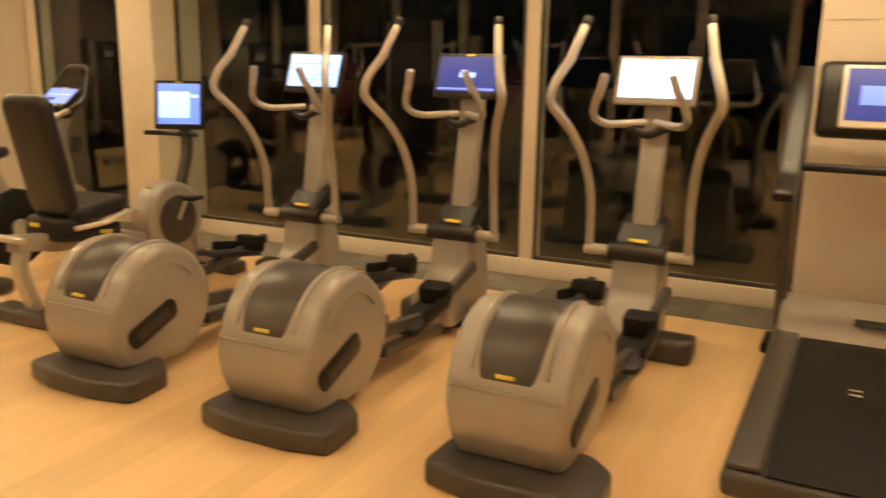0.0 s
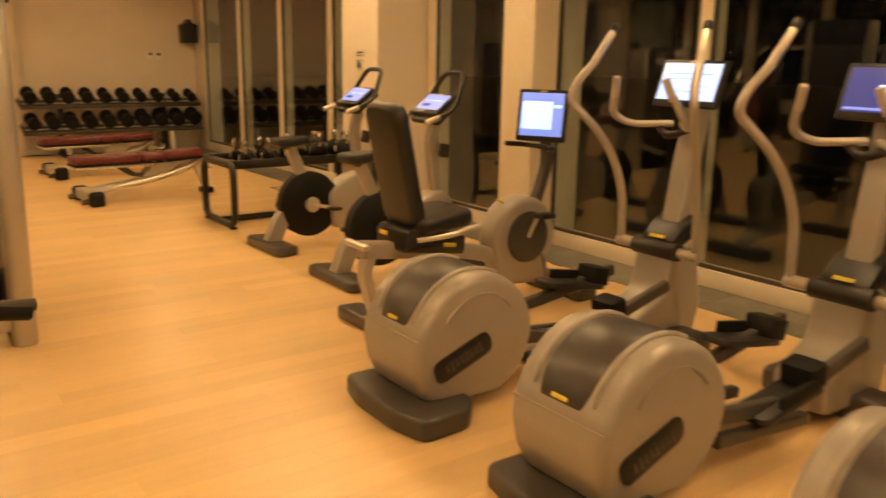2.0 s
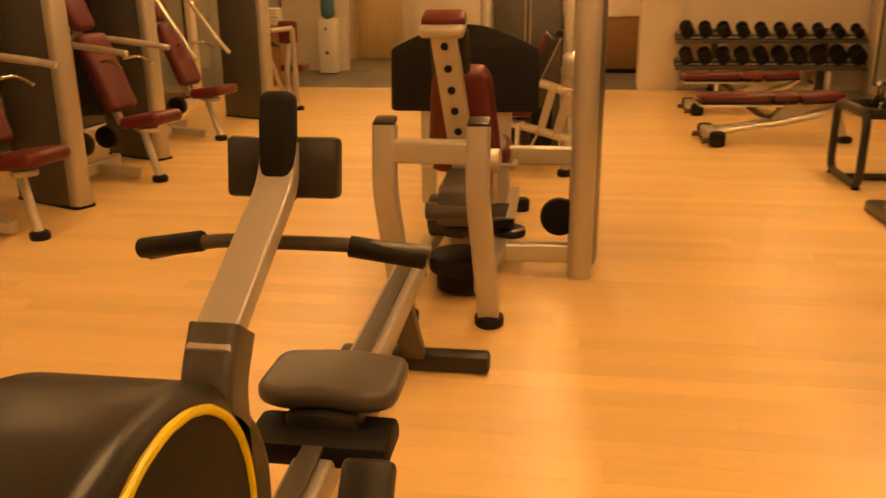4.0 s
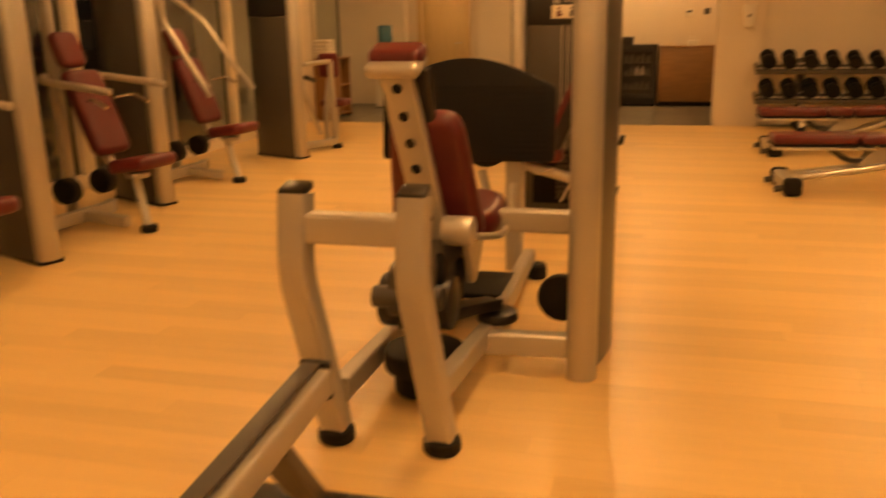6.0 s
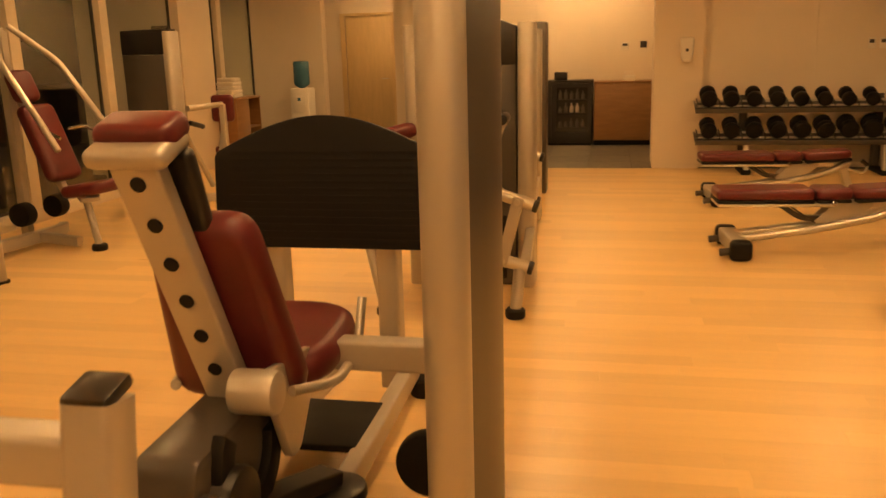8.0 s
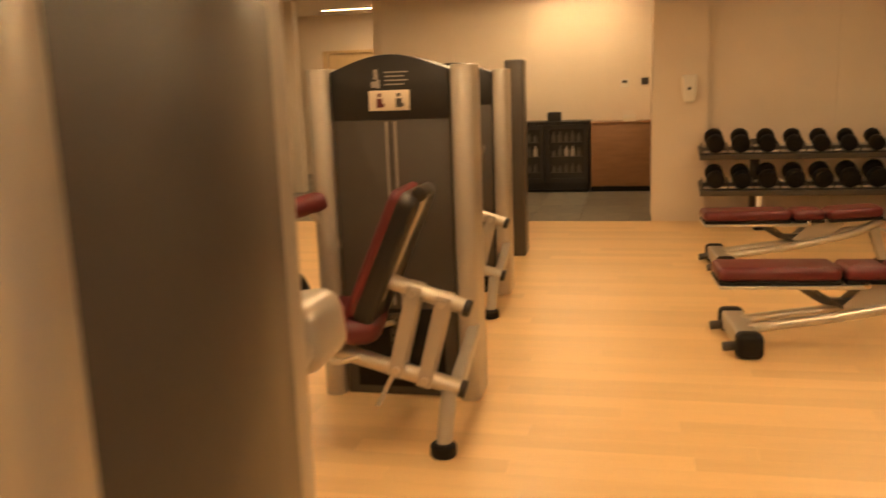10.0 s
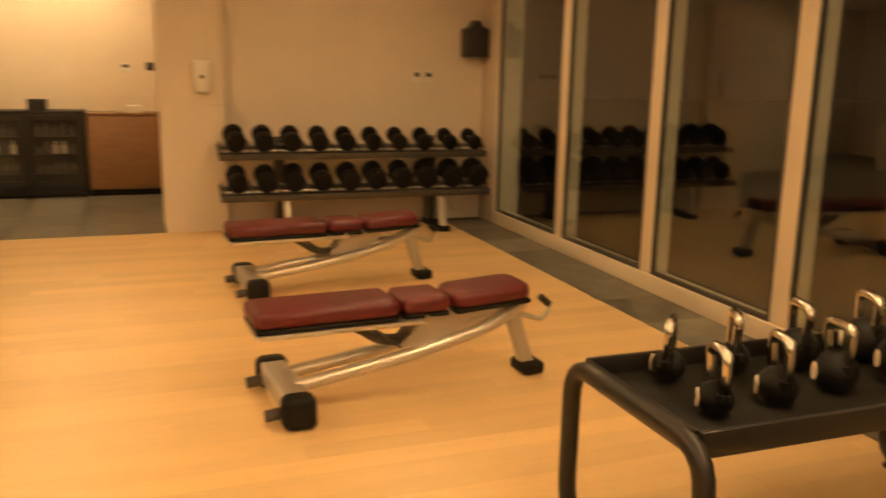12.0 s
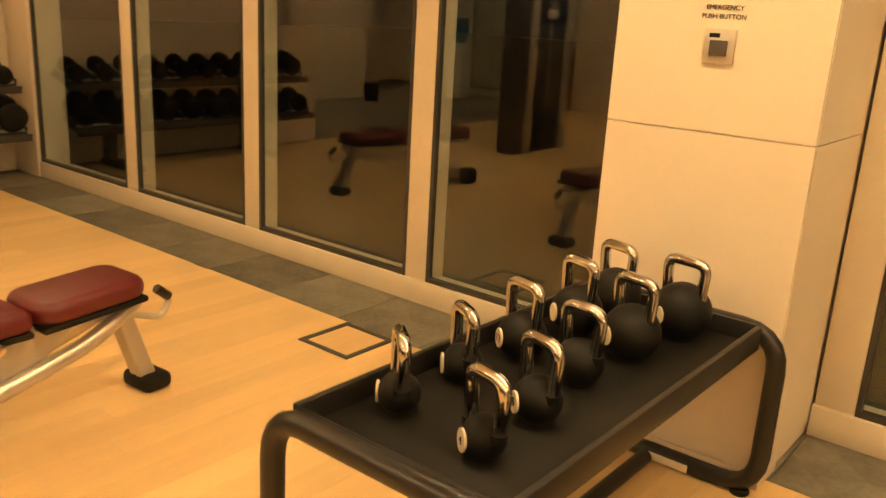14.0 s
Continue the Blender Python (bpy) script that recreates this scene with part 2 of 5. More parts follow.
COURSES = (0.06, 0.61, 1.21, 1.81, 2.41, TOP)
TALL = (0.06, 1.21, 1.81, 2.41, TOP)
wall_w = structure(part("wall_west", box(-14.3, -14.112, 2.95, 5.95, 0, TOP), WALL), "cream panelled wall behind the dumbbell rack", "wall")
panels(wall_w, "x", -14.112, 2.95, 5.64, 1.35, COURSES, 1)
pier = structure(part("pier_west", box(-14.3, WEST, 2.372, 2.95, 0, TOP), WALL), "cream panelled wall pier beside the lobby opening", "wall")
panels(pier, "x", WEST, 2.372, 2.95, 0.6, COURSES, 1)
panels(pier, "y", 2.372, -14.3, WEST, 0.6, COURSES, -1)
alcove = structure(part("wall_alcove", box(-17.35, -17.112, -1.65, 2.9, 0, TOP), WALL), "cream panelled wall behind the drinks fridge", "wall")
panels(alcove, "x", -17.112, -1.65, 2.9, 1.15, COURSES, 1)
structure(part("wall_alcove_side", box(-17.1, -14.3, 2.7, 2.95, 0, TOP), WALL), "plain cream return wall of the lobby", "wall")
structure(part("wall_corridor", box(-20.3, -17.35, -1.85, -1.65, 0, TOP), WALL), "cream corridor side wall", "wall")
structure(part("wall_corridor_end", join(box(-19.7, -19.5, -5.0, -3.45, 0, TOP), box(-19.7, -19.5, -2.4, -1.85, 0, TOP), box(-19.7, -19.5, -3.45, -2.4, 2.3, TOP)), WALL), "cream corridor end wall with a door", "wall")
structure(part("wall_cooler", box(-16.95, -16.75, -5.0, -2.95, 0, TOP), WALL), "cream wall behind the water cooler", "wall")
structure(part("wall_lobby_south", box(-20.3, -13.2, -5.15, -4.95, 0, TOP), WALL), "plain wall closing the lobby", "wall")
structure(part("wall_lobby_north", box(-20.4, -20.3, -5.15, 6.0, 0, TOP), WALL), "plain wall closing the lobby", "wall")
for nm, x0, x1 in (("pillar_middle", -8.08, -7.35), ("pillar_east", -0.2, 1.1)):
    col = structure(part(nm, box(x0 + 0.012, x1 - 0.012, 5.112, 6.0, 0, TOP), WALL), "cream panelled pillar between the windows", "pillar")
    panels(col, "y", 5.112, x0, x1, 2, TALL, -1)
    panels(col, "x", x0 + 0.012, 5.112, 5.66, 1, TALL, -1)
    panels(col, "x", x1 - 0.012, 5.112, 5.66, 1, TALL, 1)
    part("baseboard", box(x0 - 0.002, x1 + 0.002, 5.098, 5.3, 0.0, 0.058, 0.003), WALL, col)
structure(part("pillar_slim", box(-5.82, -5.42, 5.42, 6.0, 0, TOP, 0.006), FRAME), "slim cream pillar between windows", "pillar")
sp = structure(part("pillar_south", box(-14.1, -13.2, -4.95, SOUTH + 0.1, 0, TOP, 0.006), WALL), "cream pillar with a notice box", "pillar")
for nm, b in (("baseboard", box(-14.1, -14.088, 2.96, 5.64, 0, 0.07, 0.003)), ("baseboard", box(-17.1, -17.088, 1.6, 2.7, 0, 0.07, 0.003))):
    structure(part(nm, b, WALL), "low cream skirting board", "baseboard")


def window_run(name, x0, x1, posts, y, inward, label, half=0.075):
    """Floor-to-ceiling glazing: sill, head, posts and one pane between each pair of posts."""
    run = thing(name, label, "window")
    tagged(run, kind="structure")
    s = inward
    part("sill", box(x0, x1, min(y - s * 0.1, y + s * 0.08), max(y - s * 0.1, y + s * 0.08), 0, 0.13, 0.006), FRAME, run)
    part("head", box(x0, x1, min(y - s * 0.1, y + s * 0.06), max(y - s * 0.1, y + s * 0.06), 2.82, TOP, 0.004), FRAME, run)
    for p in posts:
        part("post", box(p - half, p + half, min(y - s * 0.1, y + s * 0.06), max(y - s * 0.1, y + s * 0.06), 0.13, 2.82, 0.008), FRAME, run)
    edges = [x0] + sorted(posts) + [x1]
    for i, (a, b) in enumerate(zip(edges, edges[1:])):
        a2, b2 = a + (half if i else 0), b - (half if i < len(edges) - 2 else 0)
        if b2 - a2 < 0.1:
            continue
        ring = join(box(a2, b2, y - 0.06, y - 0.02, 0.13, 0.155), box(a2, b2, y - 0.06, y - 0.02, 2.795, 2.82), box(a2, a2 + 0.02, y - 0.06, y - 0.02, 0.155, 2.795), box(b2 - 0.02, b2, y - 0.06, y - 0.02, 0.155, 2.795))
        part("gasket", ring, GASKET, run)
        pane = part("pane", box(a2 + 0.02, b2 - 0.02, y - 0.046, y - 0.034, 0.155, 2.795), GLASS, run, "dark night-time window glass")
        pane.visible_shadow = False
    return run


structure(part("wall_return", box(-14.1, -13.70, 5.66, 5.95, 0, TOP, 0.004), WALL), "cream wall return beside the windows", "wall")
window_run("window_1", -13.70, -8.08, [-12.28, -10.87, -9.46], NORTH, -1, "tall cream-framed windows with night outside")
window_run("window_2", -7.35, -5.82, [-7.27], NORTH, -1, "tall cream-framed window between two pillars")
window_run("window_3", -5.42, -0.2, [-3.94, -2.08], NORTH, -1, "tall cream-framed windows behind the cross trainers", 0.055)
window_run("window_4", 1.1, EAST, [], NORTH, -1, "cream-framed window at the room's end")
window_run("window_5", -13.2, EAST, [-11.6, -10.1, -8.6, -7.1, -5.6, -4.1, -2.6, -1.1, 0.4], SOUTH, 1, "tall cream-framed windows behind the weight machines")
window_run("window_6", -16.75, -14.1, [-15.4], -4.2, 1, "dark glazed screen behind the towel cabinet")

door = thing("door_1", "light wooden door with a steel lever at the corridor's end", "door")
tagged(door, kind="structure")
part("leaf", box(-19.56, -19.52, -3.40, -2.45, 0.01, 2.25, 0.004), DOORMAT, door)
part("door_frame", join(box(-19.5, -19.47, -3.5, -3.4, 0, 2.3), box(-19.5, -19.47, -2.45, -2.35, 0, 2.3), box(-19.5, -19.47, -3.4, -2.45, 2.25, 2.3)), DOORMAT, door)
part("handle", tube([(-19.5, -2.55, 1.02), (-19.45, -2.55, 1.02), (-19.45, -2.67, 1.02)], 0.01, 0.02, 8), STEEL, door, "brushed steel lever")


def ceiling_light(x, y, long_x=True, ln=1.3):
    L = thing("ceiling_light", "recessed linear ceiling lamp with warm diffuser, position assumed", "lamp", pose(x, y, TOP, 0, 0, 0 if long_x else 90), "ceiling lamps")
    h = ln / 2
    part("housing", join(box(-h - 0.02, h + 0.02, -0.07, -0.05, -0.02, 0.0), box(-h - 0.02, h + 0.02, 0.05, 0.07, -0.02, 0.0), box(-h - 0.02, -h, -0.05, 0.05, -0.02, 0), box(h, h + 0.02, -0.05, 0.05, -0.02, 0)), WHITE, L)
    part("diffuser", box(-h, h, -0.05, 0.05, -0.012, -0.002), LAMPGLOW, L)
    return L


first = ceiling_light(-11.6, 4.2)
# Doubled up beside both pillars; the extra lamps are added to brighten their fronts.
for x in (-8.05, -6.68, -4.9, -2.3, -0.36, 1.01):
    copy_thing(first, pose(x, 4.1, TOP))
for x in (-11.6, -9.7, -7.7, -4.9, -2.3, 0.4):
    for y in (1.2, -1.8):
        copy_thing(first, pose(x, y, TOP))
# The last lamp, over the corridor, is an added source to brighten its door.
for x, y in ((-15.6, 0.4), (-15.0, -2.2), (-16.5, 1.4), (-18.4, -2.4)):
    copy_thing(first, pose(x, y, TOP, 0, 0, 90))


# ---- cross trainers ----
def bars(bm_list):
    return join(*bm_list)


def screen(parent, w, h, m, mat, frame_mat=BLACK, icon=None):
    """A display: bezel box, lit face and a small picture on it. Faces local -y."""
    bez = part("display", slab(w, 0.035, h, m, 0.012), frame_mat, parent, "console display with a dark bezel")
    part("screen_face", slab(w - 0.05, 0.004, h - 0.06, m @ pose(0, -0.0195, 0.006), 0.001), mat, bez, "lit screen")
    part("badge", slab(0.05, 0.004, 0.010, m @ pose(0, -0.0195, h / 2 - 0.014), 0.001), YELLOW, bez)
    if icon:
        for dx, dz, iw, ih, im in icon:
            part("icon", slab(iw, 0.002, ih, m @ pose(dx, -0.023, dz), 0.0005), im, bez)
    return bez


def cross_trainer(x, y, face, icon):
    T = thing("cross_trainer", "beige cross trainer with round drum and lit console", "exercise machine", pose(x, y, 0), "cross trainers by the window")
    # foot under the drum
    foot = rounded([(-0.34, 0.10), (-0.33, 0.05), (-0.15, 0.005), (0.15, 0.005), (0.33, 0.05), (0.34, 0.10), (0.33, 0.30), (0.22, 0.40), (-0.22, 0.40), (-0.33, 0.30)], 0.04)
    part("base_foot", prism(foot, 0.0, 0.10, "z", 0.022, 3), GREY, T, "dark grey base foot")
    # drum, drawn as one outline across the width
    prof = [(0.22, 0.12), (0.17, 0.22), (0.155, 0.33), (0.175, 0.43)] + arc(0.50, 0.35, 0.325, 158, -60, 26) + [(0.55, 0.07), (0.33, 0.07)]
    prof = rounded(prof, 0.02, 2)
    drum = prism(prof, -0.246, 0.246, "x", 0.042, 4)
    for v in drum.verts:
        if v.co.z < 0.41:
            v.co.x *= 1 - 0.13 * ((0.41 - v.co.z) / 0.34) ** 1.3
    part("drum", drum, SHELL, T)
    top = arc(0.50, 0.35, 0.330, 164, 66, 16)
    inner = arc(0.50, 0.35, 0.305, 66, 164, 16)
    cover = prism(top + inner, -0.125, 0.125, "x", 0.008, 2)
    for v in cover.verts:
        low = max(0.0, (0.58 - v.co.z) / 0.14)
        v.co.x *= 1 - 0.20 * low * low
    part("top_cover", cover, GREY, T, "dark grey top cover")
    for s in (-1, 1):
        rim = [(s * 0.147, 0.50 + 0.327 * math.cos(radians(a)), 0.35 + 0.327 * math.sin(radians(a))) for a in range(158, 60, -8)]
        part("shoulder_rim", tube(rim, 0.014, 0.03, 10), SHELL, T)
    for s in (1, -1):
        arch = arc(0.50, 0.37, 0.22, 150, 35, 16) + arc(0.50, 0.37, 0.212, 35, 150, 16)
        part("side_seam", prism(arch, s * 0.2435, s * 0.2525, "x"), SHELL, T)
        plate = turned(prism(rounded([(-0.165, -0.055), (0.165, -0.055), (0.165, 0.055), (-0.165, 0.055)], 0.05, 6), 0, 0.008, "x", 0.003), pose(s * 0.239 - (0.004 if s < 0 else 0.002), 0.41, 0.30, 21))
        pl = part("side_badge", plate, BLACK, T, "black name plate with raised bars")
        lt = [slab(0.004, 0.018, 0.040 + 0.012 * (i % 3 == 1), pose(0, -0.10 + 0.028 * i, 0), 0.001) for i in range(8)]
        part("lettering", turned(join(*lt), pose(s * 0.245 + (0.003 if s > 0 else -0.004), 0.41, 0.30, 21)), GREY, pl)
    part("seam_line", prism([(0.164, 0.405), (0.176, 0.405), (0.176, 0.412), (0.164, 0.412)], -0.225, 0.225, "x"), SHELL, T)
    part("badge", slab(0.075, 0.006, 0.016, pose(0, 0.182, 0.468, -24), 0.002), YELLOW, T, "small yellow badge")
    # beam to the mast
    part("beam", tube([(0, 0.75, 0.16), (0, 1.15, 0.13), (0, 1.75, 0.13)], 0.05, 0.1, rect=(0.13, 0.10)), SHELL, T)
    part("guide_rail", tube([(-0.17, 0.75, 0.20), (-0.17, 1.35, 0.15)], 0.03, rect=(0.05, 0.05)), GREY, T)
    part("guide_rail", tube([(0.17, 0.75, 0.20), (0.17, 1.35, 0.15)], 0.03, rect=(0.05, 0.05)), GREY, T)
    ped = [(1.50, 0.06), (1.98, 0.06), (2.03, 0.22), (1.98, 0.52), (1.88, 0.62), (1.74, 0.58), (1.70, 0.34), (1.46, 0.22)]
    part("pedestal", prism(rounded(ped, 0.05), -0.13, 0.13, "x", 0.03, 3), SHELL, T)
    part("front_foot", box(-0.33, 0.33, 1.70, 1.90, 0.0, 0.13, 0.03, 3), GREY, T)
    cap = [(1.70, 0.57), (1.76, 0.545), (2.0, 0.66), (1.97, 0.76), (1.86, 0.72)]
    part("mast_cover", prism(rounded(cap, 0.03), -0.12, 0.12, "x", 0.02), BLACK, T)
    part("badge", slab(0.10, 0.006, 0.022, pose(0, 1.755, 0.64, -48), 0.002), YELLOW, T, "small yellow badge")
    part("pivot_sleeve", rod((-0.155, 1.76, 0.57), (0.155, 1.76, 0.57), 0.052, 18, 0.008), BLACK, T)
    for s in (-1, 1):
        part("pivot_end", rod((s * 0.157, 1.76, 0.57), (s * 0.29, 1.76, 0.57), 0.031, 16, 0.006), SILVER, T)
        arm = part("moving_arm", tube([(s * 0.265, 1.76, 0.57), (s * 0.262, 1.74, 0.90), (s * 0.31, 1.62, 1.17), (s * 0.425, 1.44, 1.37), (s * 0.40, 1.46, 1.47), (s * 0.345, 1.56, 1.60)], 0.023, 0.14), SILVER, T)
        part("grip", rod((s * 0.352, 1.545, 1.585), (s * 0.31, 1.635, 1.75), 0.021, 12, 0.006), STEEL, arm, "pale sensor grip")
        part("grip_end", rod((s * 0.31, 1.635, 1.75), (s * 0.30, 1.66, 1.79), 0.023, 12, 0.006), BLACK, arm)
        # footplate
        ft = pose(s * 0.165, 1.27 - 0.1 * s, 0.34 - 0.06 * s, 9 * s)
        pd = part("footplate", turned(prism(rounded([(-0.085, -0.22), (0.085, -0.22), (0.085, 0.2), (-0.085, 0.2)], 0.05), -0.02, 0.012, "z", 0.008), ft), BLACK, T)
        part("toe_guard", turned(prism(rounded([(-0.08, 0.1), (0.08, 0.1), (0.08, 0.22), (-0.08, 0.22)], 0.03), 0.0, 0.10, "z", 0.012), ft), RUBBER, pd)
        part("side_guard", turned(prism(rounded([(0.07 * s - 0.012, -0.1), (0.07 * s + 0.012, -0.1), (0.07 * s + 0.012, 0.15), (0.07 * s - 0.012, 0.15)], 0.01), 0.0, 0.06, "z", 0.005), ft), RUBBER, pd)
        part("pedal_arm", tube([(s * 0.165, 0.75, 0.30), (s * 0.165, 1.2, 0.30 - 0.05 * s), (s * 0.2, 1.72, 0.42)], 0.022, 0.1, rect=(0.045, 0.06)), GREY, T)
        # fixed handle
        fh = part("fixed_handle", tube([(s * 0.03, 1.96, 1.26), (s * 0.20, 1.80, 1.25), (s * 0.245, 1.70, 1.30), (s * 0.20, 1.66, 1.42)], 0.02, 0.06), SILVER, T)
        part("grip", rod((s * 0.20, 1.66, 1.40), (s * 0.165, 1.63, 1.51), 0.021, 12, 0.005), STEEL, fh)
    part("mast", tube([(0, 1.88, 0.60), (0, 2.02, 1.34)], 0.05, rect=(0.13, 0.09), up=(0, 1, 0)), SHELL, T)
    part("console_neck", tube([(-0.10, 1.93, 1.24), (0, 1.88, 1.19), (0.10, 1.93, 1.24)], 0.022, 0.05), BLACK, T)
    for o in T.children:
        kind = o.name.split(".")[0]
        if kind in ("drum", "top_cover", "shoulder_rim", "side_seam", "side_badge", "seam_line") or (kind == "badge" and o.data.vertices[0].co.y < 1):
            for q in (o, *o.children):
                q.data.transform(Matrix.Translation((-0.045, -0.05, -0.015)))
        if kind in ("pedestal", "front_foot", "mast_cover", "pivot_sleeve", "pivot_end", "moving_arm", "mast") or (kind == "badge" and o.data.vertices[0].co.y > 1):
            for q in (o, *o.children):
                q.data.transform(Matrix.Translation((0, 0.10, 0)))
    screen(T, 0.43, 0.27, pose(0, 2.04, 1.475, -20), face, SHELL if face is SCREEN_WHITE else BLACK, icon)
    return T


ICON_DARK = ((0.0, 0.0, 0.10, 0.03, SCREEN_LIGHT), (-0.02, 0.02, 0.04, 0.02, SCREEN_LIGHT), (0.0, -0.085, 0.36, 0.012, SCREEN_BLUE))
ICON_MENU = ((-0.08, 0.02, 0.2, 0.004, SCREEN_BLUE), (0.0, 0.05, 0.3, 0.006, SCREEN_BLUE), (0.08, -0.02, 0.16, 0.004, SCREEN_BLUE), (0.0, -0.05, 0.28, 0.004, SCREEN_BLUE))
cross_trainer(-3.13, 2.5, SCREEN_LIGHT, ICON_MENU)
cross_trainer(-2.04, 2.5, SCREEN_NAVY, ICON_DARK)
cross_trainer(-0.94, 2.5, SCREEN_WHITE, ICON_MENU[:2])


# ---- bikes ----
def upright_bike(x, y):
    B = thing("exercise_bike", "grey upright exercise bike with black saddle and lit console", "exercise bike", pose(x, y, 0), "upright bikes")
    ft = rounded([(-0.34, -0.02), (-0.30, -0.08), (0.30, -0.08), (0.34, -0.02), (0.30, 0.12), (-0.30, 0.12)], 0.04)
    part("rear_foot", prism(ft, 0, 0.075, "z", 0.02, 3), GREY, B)
    part("front_foot", box(-0.3, 0.3, 1.05, 1.2, 0, 0.075, 0.02, 3), GREY, B)
    part("frame_beam", tube([(0, 0.02, 0.06), (0, 0.12, 0.30), (0, 0.45, 0.38), (0, 0.95, 0.42)], 0.05, 0.12, rect=(0.10, 0.13)), SHELL, B)
    wheel = part("drive_wheel", turned(lathe([(0.06, -0.06), (0.25, -0.06), (0.275, -0.04), (0.275, 0.04), (0.25, 0.06), (0.06, 0.06)], 30), pose(0.0, 0.36, 0.36, 0, 90)), RUBBER, B, "black round drive cover")
    for s in (1, -1):
        part("hub", rod((s * 0.06, 0.36, 0.36), (s * 0.10, 0.36, 0.36), 0.065, 18, 0.01), SILVER, wheel)
        cr = part("crank", tube([(s * 0.10, 0.36, 0.36), (s * 0.12, 0.36 + s * 0.15, 0.33)], 0.018, rect=(0.03, 0.025)), STEEL, B)
        part("pedal", slab(0.10, 0.09, 0.03, pose(s * 0.18, 0.36 + s * 0.16, 0.33), 0.008), BLACK, cr)
    part("front_shell", prism(rounded([(0.55, 0.14), (1.08, 0.08), (1.10, 0.30), (0.90, 0.62), (0.70, 0.58), (0.52, 0.45)], 0.07), -0.09, 0.09, "x", 0.03, 3), SHELL, B)
    part("seat_post", tube([(0, 0.38, 0.42), (0, 0.20, 0.84)], 0.04, rect=(0.07, 0.09), up=(0, 1, 0)), SILVER, B)
    sad = rounded([(-0.13, -0.13), (0.13, -0.13), (0.12, 0.02), (0.035, 0.18), (-0.035, 0.18), (-0.12, 0.02)], 0.07, 5)
    part("saddle", turned(prism(sad, -0.035, 0.035, "z", 0.028, 4), pose(0, 0.19, 0.89, 3)), BLACK, B, "padded black saddle")
    part("mast", tube([(0, 0.86, 0.58), (0, 0.80, 0.98), (0, 0.86, 1.12)], 0.04, 0.15, rect=(0.08, 0.07), up=(0, 1, 0)), SHELL, B)
    m = pose(0, 0.84, 1.22, -52)
    part("console_tray", slab(0.36, 0.05, 0.26, m @ pose(0, 0.02, -0.01), 0.02), BLACK, B)
    screen(B, 0.32, 0.22, m @ pose(0, -0.025, 0.01), SCREEN_BLUE, BLACK, ((0.0, 0.02, 0.22, 0.004, SCREEN_LIGHT), (-0.05, -0.03, 0.1, 0.03, SCREEN_NAVY)))
    part("handlebar", tube([(-0.20, 0.72, 1.16), (-0.20, 0.88, 1.22), (-0.12, 1.02, 1.475), (0.12, 1.02, 1.475), (0.20, 0.88, 1.22), (0.20, 0.72, 1.16)], 0.019, 0.07), BLACK, B)
    for s in (-1, 1):
        part("grip", rod((s * 0.2, 0.74, 1.168), (s * 0.2, 0.62, 1.13), 0.021, 12, 0.006), STEEL, B)
    part("bottle_holder", turned(lathe([(0.03, 0), (0.042, 0.01), (0.042, 0.1), (0.036, 0.1), (0.036, 0.02)], 14), pose(0.09, 0.86, 0.86, -14)), BLACK, B)
    return B


bike = upright_bike(-6.45, 3.5)
copy_thing(bike, pose(-5.26, 3.48, 0))


